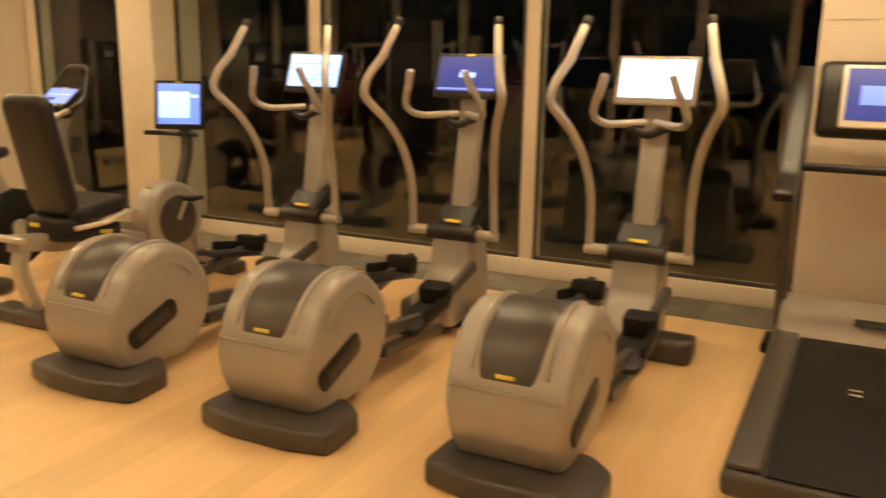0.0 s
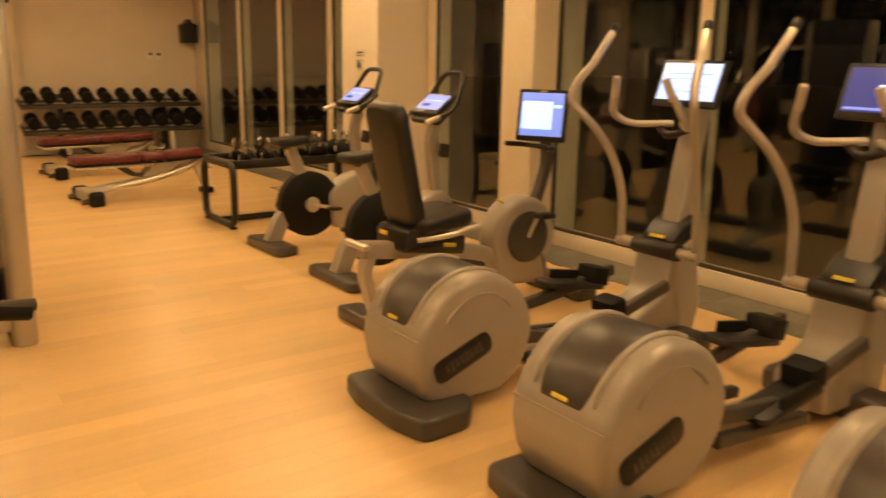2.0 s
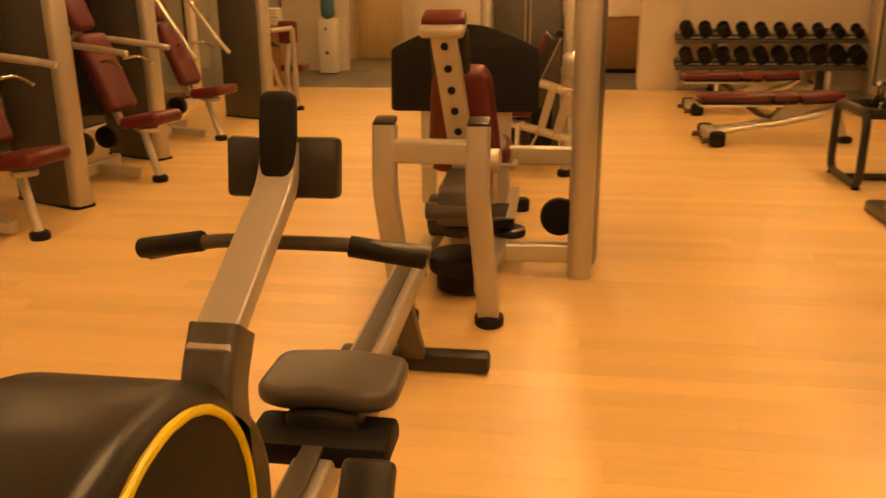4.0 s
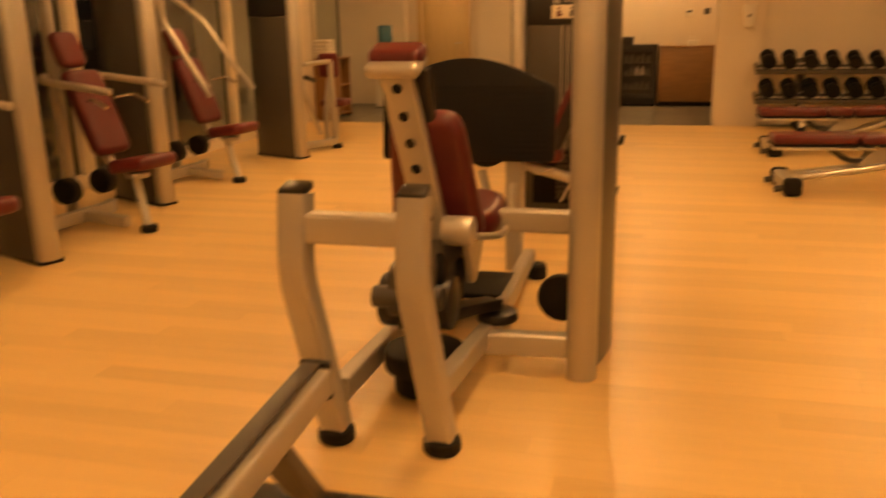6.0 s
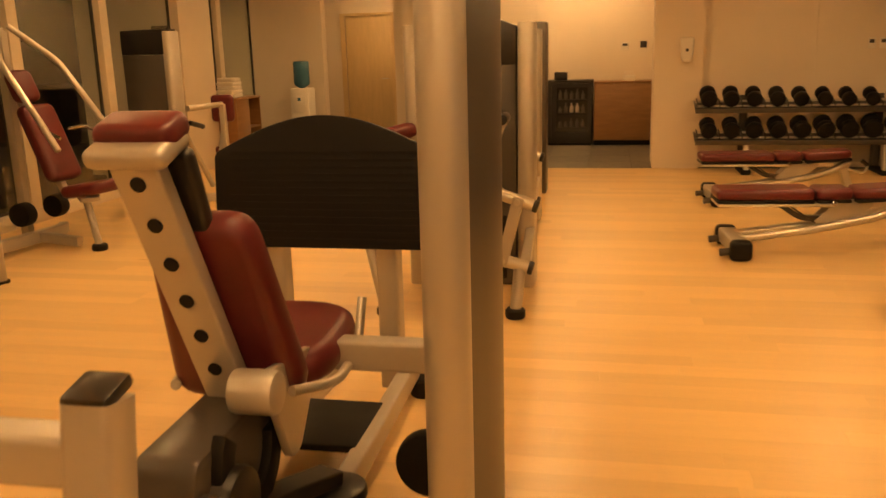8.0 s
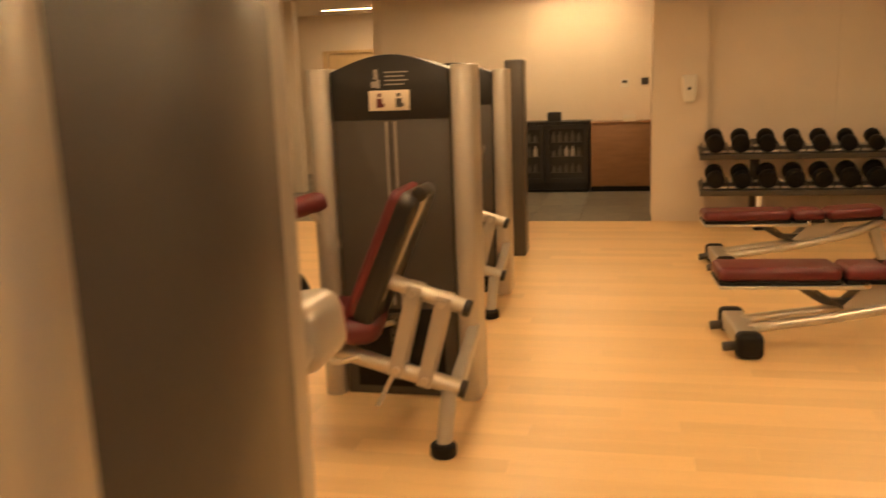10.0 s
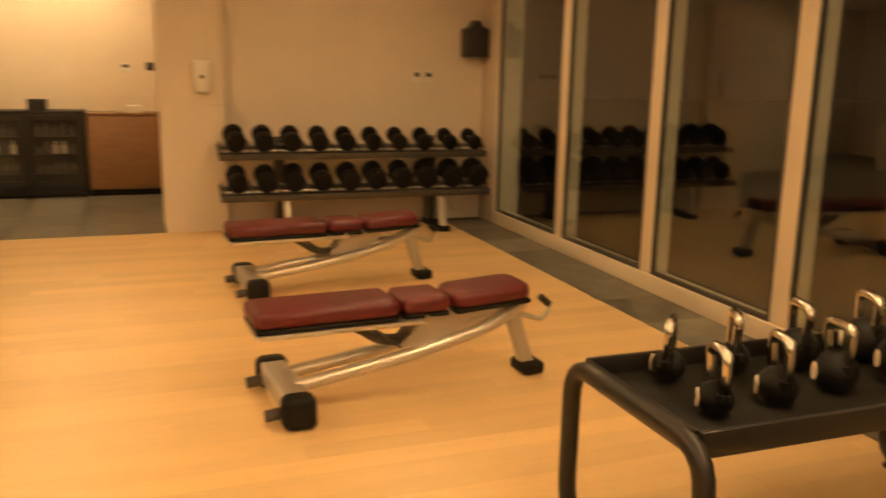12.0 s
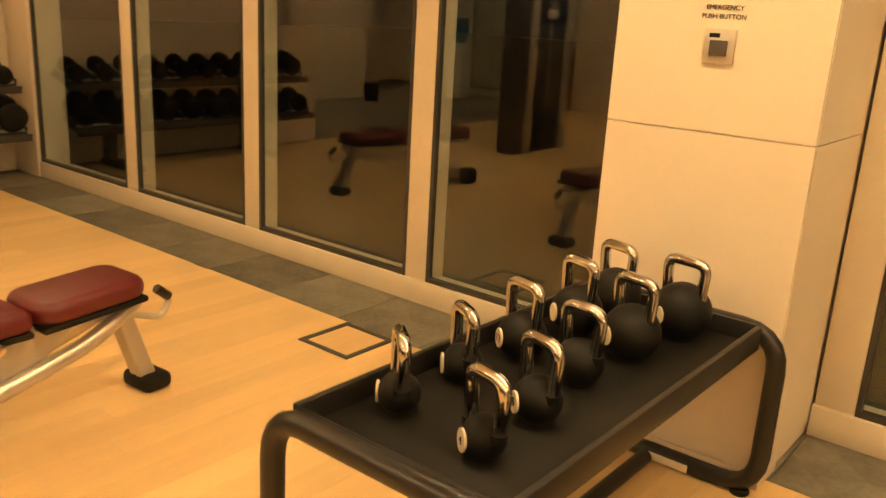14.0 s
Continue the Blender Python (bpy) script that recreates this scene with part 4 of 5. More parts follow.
    for y in (0.50, 1.02):
        part("seat_handle", tube([(-5.02, 0.77 + (y - 0.77) * 0.7, 0.62), (-5.20, y, 0.58), (-5.42, y, 0.60), (-5.50, y, 0.76)], 0.016, 0.06), STEEL, T)
    # back support with its row of holes
    sup = part("back_bar", tube([(-5.00, 0.77, 0.60), (-4.74, 0.69, 1.36)], 0.05, rect=(0.05, 0.13), up=(0, 1, 0)), SILVER, T, "champagne bar with a row of holes")
    for i in range(6):
        k = 0.16 + 0.145 * i
        px, pz = -5.00 + 0.26 * k, 0.60 + 0.76 * k
        py = 0.77 - 0.08 * k
        part("hole", rod((px + 0.018, py, pz - 0.006), (px + 0.030, py, pz - 0.010), 0.02, 14), RUBBER, sup)
    backrest = pad(0.42, 0.12, 0.62, pose(0, 0, 0), 0.42, 0.10)
    for v in backrest.verts:
        v.co.x *= 0.86 - 0.5 * v.co.z
    turned(backrest, pose(-5.015, 0.76, 0.865, 0, 19) @ pose(0, 0, 0, 0, 0, 90))
    part("back_pad", backrest, RED, T, "red vinyl back pad")
    part("head_pad", cushion(0.13, 0.22, 0.07, pose(-4.80, 0.69, 1.39, 0, 19), 0.4, 0.04), RED, T, "red vinyl head pad")
    part("head_backing", slab(0.05, 0.20, 0.24, pose(-4.86, 0.71, 1.23, 0, 19), 0.02, 3), BLACK, T)
    part("head_shell", slab(0.16, 0.22, 0.055, pose(-4.77, 0.69, 1.35, 0, 19), 0.024, 4), SILVER, T)
    part("seat", cushion(0.50, 0.46, 0.12, pose(-5.38, 0.77, 0.635, 0, 6), 0.45, 0.20), RED, T, "red vinyl seat pad")
    # footplate
    o = [(-0.53, 0.0), (0.49, 0.0), (0.49, 0.42)] + [(0.49 - 1.02 * i / 14, 0.42 + 0.165 * math.sin(math.pi * i / 14)) for i in range(1, 14)] + [(-0.53, 0.42)]
    plate = part("footplate", turned(prism(rounded(o, 0.03, 3), -0.02, 0.02, "x", 0.008), pose(-6.35, 0.62, 0.72, 0, -6)), RUBBER, T, "black ribbed footplate")
    for i in range(13):
        part("rib", turned(box(0.0205, 0.024, -0.45, 0.45, 0.03 + 0.032 * i, 0.044 + 0.032 * i), pose(-6.35, 0.62, 0.72, 0, -6)), RUBBER, plate)
    for y in (0.34, 0.87):
        part("plate_post", tube([(-6.42, y, 0.95), (-6.42, y, 0.06)], 0.05, rect=(0.10, 0.10), up=(0, 1, 0)), SILVER, T)
    for y in (0.36, 1.0):
        part("frame_foot", foot_cap((-6.45, y, 0.0), 0.06, 0.09), RUBBER, T)
    part("floor_mat_step", box(-5.95, -5.55, 0.58, 0.95, 0.15, 0.18, 0.008), RUBBER, T)
    return T


leg_press()


def slanted_tower(T, x, y, h, turn=67, ln=0.62):
    """A bowed shroud that runs back from a champagne column at (x, y), turned from the x axis."""
    m = pose(x, y, 0, 0, 0, turn)
    for u, v in ((0.0, 0.0), (-ln, 0.03)):
        o = rounded([(u - 0.065, v - 0.075), (u + 0.055, v - 0.075), (u + 0.055, v + 0.075), (u - 0.065, v + 0.075)], 0.05, 5)
        part("side_column", turned(prism(o, 0, h - 0.02, "z", 0.008), m), SILVER, T, "champagne side column")
    bow = [(-0.02, -0.07)] + [(-0.02 - (ln + 0.03) * i / 10, -0.07 - 0.05 * math.sin(math.pi * i / 10)) for i in range(1, 10)] + [(-ln - 0.05, -0.07), (-ln + 0.02, 0.08), (-0.02, 0.08)]
    part("shroud", turned(prism(bow, 0.02, h - 0.24, "z", 0.006), m), SHROUD, T, "bowed bronze shroud")
    part("head_panel", turned(prism([(u, v - 0.004 if v < 0 else v + 0.004) for u, v in bow], h - 0.235, h, "z", 0.008), m), BLACK, T, "dark head panel")
    part("plinth", turned(prism(rounded([(0.06, -0.09), (-ln - 0.06, -0.09), (-ln - 0.06, 0.09), (0.06, 0.09)], 0.04), 0.0, 0.02, "z"), m), RUBBER, T)


def press_machine(x, y, tower, arms):
    """Seated press along the south windows; the seat's front looks north-east."""
    T = thing("chest_press_machine", "champagne seated press machine with red pads", "weight machine", pose(x, y, 0), "press machines along the windows")
    if tower:
        slanted_tower(T, *tower)
    part("base_tube", tube([(0.55, -0.45, 0.10), (-0.30, -0.35, 0.10), (-0.42, -0.40, 0.10)], 0.04, 0.1, rect=(0.08, 0.10)), SILVER, T)
    part("front_tube", tube([(-0.05, -0.40, 0.10), (-0.05, 0.0, 0.06)], 0.04, rect=(0.08, 0.08)), SILVER, T)
    part("front_leg", tube([(-0.22, -0.02, 0.46), (-0.02, 0.20, 0.04)], 0.032), SILVER, T)
    part("leg_foot", foot_cap((-0.01, 0.21, 0.0), 0.065, 0.055), RUBBER, T)
    part("seat_plate", prism(rounded([(-0.40, -0.25), (0.02, 0.10), (-0.10, 0.22), (-0.50, -0.12)], 0.1), 0.40, 0.44, "z", 0.01), SILVER, T)
    part("seat", cushion(0.40, 0.42, 0.10, pose(-0.18, 0.10, 0.50, 8, 0, -8), 0.4, 0.10), RED, T, "red vinyl seat pad")
    part("back_pad", pad(0.36, 0.11, 0.68, pose(-0.20, -0.27, 0.88, 22, 0, -8), 0.42, 0.08), RED, T, "red vinyl back pad")
    part("head_pad", pad(0.25, 0.10, 0.28, pose(-0.20, -0.46, 1.35, 22, 0, -8), 0.42, 0.07), RED, T, "red vinyl head pad")
    part("back_bar", tube([(-0.20, -0.18, 0.45), (-0.20, -0.56, 1.42)], 0.03, rect=(0.07, 0.05), up=(0, 1, 0)), SILVER, T)
    part("rear_post", tube([(-0.20, -0.60, 0.05), (-0.20, -0.60, 1.80)], 0.04, rect=(0.08, 0.08), up=(0, 1, 0)), SILVER, T)
    part("top_tube", tube([(-0.20, -0.60, 1.80), (0.66, -0.55, 1.85)], 0.04, 0.1, rect=(0.07, 0.07)), SILVER, T)
    for s in (-1, 1):
        if arms == "wide":
            a = part("press_arm", tube([(-0.20 + s * 0.12, -0.60, 1.16), (-0.20 + s * 0.34, -0.45, 1.14), (-0.20 + s * 0.36, 0.02, 1.08)], 0.028, 0.1), STEEL, T)
            part("grip", rod((-0.20 + s * 0.36, -0.02, 1.085), (-0.20 + s * 0.36, 0.14, 1.06), 0.026, 14, 0.006), SILVER, a)
        else:
            a = part("press_arm", tube([(-0.20 + s * 0.10, -0.60, 1.85), (-0.20 + s * 0.36, -0.35, 1.55), (-0.20 + s * 0.40, 0.0, 1.02)], 0.026, 0.08), STEEL, T)
            part("grip", rod((-0.20 + s * 0.40, -0.02, 1.05), (-0.20 + s * 0.44, 0.12, 0.86), 0.026, 14, 0.006), SILVER, a)
        part("side_roll", rod((-0.20 + s * 0.16, -0.45, 0.30), (-0.20 + s * 0.28, -0.45, 0.30), 0.10, 20, 0.015), RUBBER, T)
        part("seat_handle", tube([(-0.20 + s * 0.17, -0.2, 0.98), (-0.20 + s * 0.26, -0.1, 1.0), (-0.20 + s * 0.26, 0.02, 0.94)], 0.014, 0.04), CHROME, T)
    return T


press_machine(-7.05, -2.27, (0.88, 0.03, 2.0), "wide")
press_machine(-9.02, -2.55, (1.05, 0.06, 2.0), "high")
press_machine(-5.35, -2.26, None, "wide")


def tower_with_bars(x, y):
    T = thing("seated_row_machine", "champagne tower with chest bar and red pad", "weight machine", pose(x, y, 0))
    slanted_tower(T, 0.10, 0.02, 1.82)
    part("chest_bar", tube([(-0.1, 0.02, 1.05), (-0.75, 0.08, 1.05)], 0.03), STEEL, T)
    part("post", tube([(-0.72, 0.10, 1.05), (-0.72, 0.12, 0.05)], 0.03, rect=(0.06, 0.06), up=(0, 1, 0)), SILVER, T)
    part("base_tube", tube([(-0.1, -0.1, 0.10), (-0.72, 0.12, 0.08)], 0.035, rect=(0.07, 0.08)), SILVER, T)
    part("post_foot", foot_cap((-0.72, 0.14, 0), 0.065, 0.055), RUBBER, T)
    part("brace", tube([(-0.15, -0.05, 0.80), (-0.55, 0.0, 0.20)], 0.028), SILVER, T)
    part("grip", rod((-0.2, -0.02, 0.90), (-0.45, 0.0, 0.84), 0.026, 14, 0.006), BLACK, T)
    part("chest_pad", pad(0.26, 0.10, 0.30, pose(-1.15, -0.1, 0.98, 0, 0, 90), 0.4, 0.05), RED, T)
    part("seat", cushion(0.36, 0.34, 0.09, pose(-1.35, -0.1, 0.50), 0.4, 0.08), RED, T)
    part("seat_post", tube([(-1.3, -0.1, 0.46), (-1.3, -0.1, 0.05), (-0.7, 0.0, 0.05)], 0.035, 0.06, rect=(0.07, 0.07)), SILVER, T)
    part("pad_post", tube([(-1.20, -0.1, 0.9), (-1.0, -0.1, 0.4), (-1.0, -0.1, 0.05)], 0.03, 0.06, rect=(0.06, 0.06), up=(0, 1, 0)), SILVER, T)
    return T


tower_with_bars(-10.62, -2.35)


# ---- benches ----
def bench(x, y, turn):
    B = thing("weight_bench", "adjustable weight bench with three red pads and steel frame", "bench", pose(x, y, 0, 0, 0, turn), "benches before the rack")
    # runs along local y from the T foot to the single foot
    part("cross_foot", tube([(0.30, 0.05, 0.09), (-0.30, 0.05, 0.09)], 0.05, rect=(0.13, 0.11)), SILVER, B)
    for s in (-1, 1):
        part("rubber_cap", slab(0.12, 0.155, 0.155, pose(s * 0.275, 0.05, 0.079), 0.04, 4), RUBBER, B)
        part("stop_peg", rod((s * 0.22, 0.0, 0.06), (s * 0.22, -0.09, 0.05), 0.028, 14, 0.006), GREY, B)
        part("main_rail", tube([(s * 0.095, 0.08, 0.125), (s * 0.085, 0.70, 0.21), (s * 0.07, 1.10, 0.30), (s * 0.05, 1.30, 0.40)], 0.032, 0.25), STEEL, B)
    part("rear_leg", tube([(0, 1.24, 0.40), (0, 1.36, 0.04)], 0.04, rect=(0.08, 0.07), up=(0, 1, 0)), SILVER, B)
    part("leg_foot", slab(0.17, 0.13, 0.07, pose(0, 1.37, 0.037), 0.025, 3), RUBBER, B)
    part("carry_handle", tube([(0, 1.28, 0.34), (0, 1.45, 0.28), (0, 1.50, 0.35), (0, 1.44, 0.40)], 0.014, 0.04), STEEL, B)
    part("handle_grip", rod((0, 1.49, 0.36), (0, 1.43, 0.41), 0.02, 12, 0.004), BLACK, B)
    part("pad_frame", box(-0.15, 0.15, -0.10, 0.72, 0.375, 0.397, 0.006), STEEL, B)
    for s in (-1, 1):
        part("hinge_plate", prism(rounded([(0.60, 0.24), (0.86, 0.25), (1.02, 0.37), (1.02, 0.42), (0.74, 0.42), (0.70, 0.34)], 0.03), s * 0.062 - 0.006, s * 0.062 + 0.006, "x", 0.003), SILVER, B)
        part("support_link", tube([(s * 0.045, 0.40, 0.39), (s * 0.045, 0.62, 0.24)], 0.015, rect=(0.012, 0.05), up=(1, 0, 0)), GREY, B)
    part("hinge_pin", rod((-0.09, 0.74, 0.385), (0.09, 0.74, 0.385), 0.016, 12), STEEL, B)
    part("pad_base", slab(0.29, 0.69, 0.026, pose(0, 0.24, 0.412), 0.01), RUBBER, B)
    part("pad_base", slab(0.26, 0.24, 0.026, pose(0, 0.73, 0.412), 0.01), RUBBER, B)
    part("pad_base", slab(0.28, 0.42, 0.026, pose(0, 1.09, 0.424, 3), 0.01), RUBBER, B)
    part("ladder_bar", tube([(0, 0.36, 0.38), (0, 0.52, 0.27), (0, 0.72, 0.26)], 0.025, 0.06, rect=(0.07, 0.04)), GREY, B)
    part("seat_bracket", prism(rounded([(0.95, 0.43), (0.95, 0.35), (1.30, 0.36), (1.30, 0.43)], 0.02), -0.05, 0.05, "x", 0.006), STEEL, B)
    part("lock_knob", rod((0.11, 0.72, 0.40), (0.15, 0.72, 0.40), 0.022, 14, 0.005), CHROME, B)
    part("back_pad", cushion(0.30, 0.70, 0.085, pose(0, 0.24, 0.462), 0.4, 0.05), RED, B, "red vinyl back pad")
    part("middle_pad", cushion(0.27, 0.25, 0.085, pose(0, 0.73, 0.462), 0.4, 0.04), RED, B, "red vinyl middle pad")
    part("seat_pad", cushion(0.29, 0.44, 0.085, pose(0, 1.09, 0.472, 3), 0.4, 0.09), RED, B, "red vinyl seat pad")
    lt = [slab(0.003, 0.018, 0.030, pose(0, 0.5 + 0.028 * i, 0.175 + 0.005 * i, 11), 0.001) for i in range(7)]
    part("lettering", turned(join(*lt), pose(0.086, 0, 0.02)), BLACK, B)
    return B


b = bench(-9.42, 2.72, 4)
copy_thing(b, pose(-11.55, 2.82, 0, 0, 0, 4))


# ---- dumbbell rack ----
rack = thing("dumbbell_rack", "two-tier grey steel dumbbell rack against the wall", "rack", pose(0, 0, 0))
for z, x in ((0.80, -13.72), (0.43, -13.60)):
    tr = part("tier", slab(0.34, 2.66, 0.012, pose(x, 4.18, z + 0.0, 0, 18), 0.004), GREY, rack, "sloped steel shelf")
    part("front_lip", slab(0.012, 2.66, 0.06, pose(x + 0.165, 4.18, z - 0.045, 0, 12), 0.004), GREY, tr)
    for d in (-0.07, 0.07):
        part("rail", rod((x + d, 2.87, z + 0.03 - d * 0.36), (x + d, 5.49, z + 0.03 - d * 0.36), 0.014, 10), STEEL, tr)
    for i in range(11):
        part("saddle", slab(0.20, 0.014, 0.05, pose(x, 2.88 + i * 0.262, z + 0.04, 0, 20), 0.005), GREY, tr)
for y in (3.45, 5.0):
    part("upright", tube([(-13.86, y, 0.05), (-13.86, y, 0.55), (-13.90, y, 0.92)], 0.05, 0.1, rect=(0.12, 0.09), up=(0, 1, 0)), GREY, rack)
    part("shelf_arm", tube([(-13.86, y, 0.36), (-13.52, y, 0.36)], 0.03, rect=(0.08, 0.05)), SILVER, rack)
    part("front_leg", tube([(-13.50, y, 0.36), (-13.42, y, 0.05)], 0.035, rect=(0.09, 0.06), up=(0, 1, 0)), STEEL, rack)
    part("floor_foot", box(-13.95, -13.36, y - 0.06, y + 0.06, 0, 0.06, 0.02, 3), RUBBER, rack)


def dumbbell(r, m):
    D = thing("dumbbell", "round black rubber dumbbell with steel handle on the rack", "dumbbell", m, "dumbbells on the rack")
    part("handle", rod((-0.07, 0, 0), (0.07, 0, 0), 0.016, 12), STEEL, D)
    for s in (-1, 1):
        hd = part("head", turned(lathe([(r * 0.5, 0.045), (r * 0.9, 0.047), (r, 0.06), (r, 0.118), (r * 0.88, 0.136), (r * 0.5, 0.14)], 18), pose(0, 0, 0, 0, 90 * s)), RUBBER, D)
        part("end_plate", rod((s * 0.139, 0, 0), (s * 0.142, 0, 0), r * 0.48, 16), RUBBER, hd)
    return D


for row, (z, x) in enumerate(((0.80, -13.72), (0.43, -13.60))):
    for i in range(10):
        r = 0.097 - 0.0028 * i if row == 0 else 0.094 + 0.0022 * i
        dumbbell(r, pose(x + random.uniform(-0.01, 0.01), 3.01 + i * 0.265, z + 0.025 + r, 0, 18, random.uniform(-3, 3)))


# ---- kettlebell table ----
kt = thing("kettlebell_rack", "black steel tube rack with a shallow tray", "rack", pose(0, 0, 0))
for y in (3.56, 5.05):
    part("end_loop", tube([(-8.08, y, 0.60), (-8.08, y, 0.03), (-7.34, y, 0.03), (-7.34, y, 0.60)], 0.032, 0.13, 14, closed=True), BLACK, kt)
part("floor_bar", rod((-7.72, 3.58, 0.035), (-7.72, 5.0, 0.035), 0.028, 14), BLACK, kt)
for y in (3.56, 5.05):
    for x in (-8.03, -7.39):
        part("floor_pad", foot_cap((x, y, 0.0), 0.035, 0.02), RUBBER, kt)
tray = part("tray", box(-8.01, -7.41, 3.58, 5.0, 0.555, 0.57, 0.003), RUBBER, kt, "black rubber-lined tray")
for bx in (box(-8.03, -8.01, 3.58, 5.0, 0.55, 0.63, 0.004), box(-7.41, -7.39, 3.58, 5.0, 0.55, 0.63, 0.004), box(-8.01, -7.41, 3.565, 3.585, 0.55, 0.63, 0.004), box(-8.01, -7.41, 5.0, 5.015, 0.55, 0.63, 0.004)):
    part("tray_edge", bx, BLACK, tray)
part("crate_label", slab(0.16, 0.004, 0.03, pose(-7.64, 4.985, 0.045), 0.001), PAPER, kt)


def kettlebell(number, r, m):
    K = thing("kettlebell", "black rubber kettlebell with chrome handle in the tray", "kettlebell", m, "kettlebells in the tray")
    part("bell", lathe([(r * 0.55, 0)] + [(r * math.cos(radians(a)), r * 0.88 + r * math.sin(radians(a))) for a in range(-58, 75, 10)] + [(r * 0.2, r * 1.86)], 22), RUBBER, K)
    w, h = 0.036 + r * 0.24, r * 1.25
    part("handle", tube([(-w, 0, h), (-w - 0.010, 0, h + 0.135), (w + 0.010, 0, h + 0.135), (w, 0, h)], 0.0175, 0.036, 14), CHROME, K, "polished chrome handle")
    for s in (-1, 1):
        part("collar", rod((s * w, 0, h - 0.012), (s * w, 0, h + 0.012), 0.022, 12), RUBBER, K)
    dm = pose(0, 0, 0, 0, 0, -15) @ pose(0, -r * 0.99, r * 0.88, 90)
    disc = part("number_plate", turned(lathe([(0.025, -0.003), (0.025, 0.003)], 20), dm @ Matrix.Diagonal((0.85, 1.2, 1, 1))), PAPER, K, "round white number plate")
    if number:
        text("number", number, 0.034, dm @ pose(0, 0, 0.0042), RUBBER, disc)
    return K


K = (("", 0.056, -7.90, 3.82), ("4", 0.056, -7.61, 3.79), ("", 0.058, -7.90, 4.08), ("8", 0.065, -7.62, 4.03), ("12", 0.075, -7.88, 4.34), ("", 0.071, -7.66, 4.30), ("", 0.084, -7.87, 4.64), ("", 0.090, -7.645, 4.58), ("", 0.090, -7.86, 4.88), ("", 0.098, -7.61, 4.86))
for i, (n, r, x, y) in enumerate(K):
    kettlebell(n, r, pose(x, y, 0.571, 0, 0, random.uniform(-6, 6) + (-34 if i in (0, 2) else -14)))


# ---- lobby things and wall fittings ----
fr = thing("drinks_fridge", "black under-counter fridge with two glass doors", "fridge", pose(-16.55, 0, 0))
part("body", box(-0.45, 0.0, 0.28, 1.56, 0.04, 1.0, 0.01), BLACK, fr)
part("top", box(-0.46, 0.02, 0.27, 1.57, 1.0, 1.03, 0.005), BLACK, fr)
FGLASS = material("fridge_glass", (0.03, 0.03, 0.028), 0.08, var=0.1)
for y0, y1 in ((0.30, 0.91), (0.93, 1.54)):
    d = part("door", join(box(0.0, 0.035, y0, y1, 0.14, 0.21), box(0.0, 0.035, y0, y1, 0.92, 0.98), box(0.0, 0.035, y0, y0 + 0.06, 0.21, 0.92), box(0.0, 0.035, y1 - 0.06, y1, 0.21, 0.92)), BLACK, fr)
    part("pane", box(0.008, 0.016, y0 + 0.06, y1 - 0.06, 0.21, 0.92), FGLASS, d, "dark glass pane")
    for z in (0.30, 0.53, 0.74):
        part("wire_shelf", box(0.017, 0.024, y0 + 0.07, y1 - 0.07, z - 0.012, z, 0.002), GREY, d)
        for k in range(5):
            hgt = random.uniform(0.08, 0.16)
            yk = y0 + 0.12 + 0.09 * k
            part("bottle", turned(lathe([(0.026, 0), (0.03, 0.01), (0.03, hgt * 0.6), (0.012, hgt * 0.8), (0.012, hgt)], 10), pose(0.02, yk, z) @ Matrix.Diagonal((0.3, 1, 1, 1))), random.choice((GREY, SHELL)) if z == 0.53 else GREY, d)
part("kick_plate", box(-0.4, -0.01, 0.3, 1.54, 0.0, 0.14), RUBBER, fr)
part("red_display", box(-0.01, 0.004, 0.42, 0.56, 0.085, 0.115), LED, fr, "red digital display")
tagged(part("counter_box", slab(0.16, 0.20, 0.13, pose(-16.7, 1.05, 1.095), 0.01), BLACK), "small black box on the fridge", "box")
cb = thing("wall_cabinet", "low brown wooden cabinet beside the fridge", "cabinet", pose(-16.55, 0, 0))
part("body", box(-0.45, 0, 1.58, 2.68, 0.08, 0.98, 0.004), BROWN, cb)
part("door", box(0.001, 0.02, 1.60, 2.66, 0.10, 0.965, 0.003), BROWN, cb)
part("plinth", box(-0.42, -0.04, 1.58, 2.68, 0, 0.08), RUBBER, cb)
part("top", box(-0.46, 0.03, 1.575, 2.69, 0.981, 1.005, 0.003), BROWN, cb)
tagged(part("tissue_box", join(slab(0.14, 0.18, 0.09, pose(-16.66, 2.12, 1.05), 0.008), *[slab(0.012, 0.014, 0.09, pose(-16.60, 2.05 + 0.04 * i, 1.12), 0.003) for i in range(4)]), WHITE), "white paper holder on the cabinet", "box")
cool = thing("water_cooler", "white water cooler with a blue bottle", "water cooler", pose(-16.2, -3.15, 0))
part("body", box(-0.16, 0.16, -0.16, 0.16, 0.02, 1.0, 0.02, 3), WHITE, cool)
part("tap_recess", box(0.155, 0.165, -0.11, 0.11, 0.62, 0.88, 0.004), WHITE, cool)
part("tap", box(0.16, 0.20, -0.02, 0.02, 0.80, 0.85, 0.005), BLUE, cool)
part("logo", box(0.16, 0.163, -0.03, 0.03, 0.36, 0.42), GREY, cool)
part("base", box(-0.15, 0.15, -0.15, 0.15, 0, 0.02), BLACK, cool)
part("bottle", turned(lathe([(0.05, 0), (0.12, 0.05), (0.13, 0.08), (0.13, 0.4), (0.12, 0.43), (0.03, 0.44)], 20), pose(0, 0, 1.0)), BLUE, cool, "blue plastic bottle")
tc = thing("towel_cabinet", "brown wooden cabinet with open shelves and folded towels on top", "cabinet", pose(-14.12, -3.48, 0))
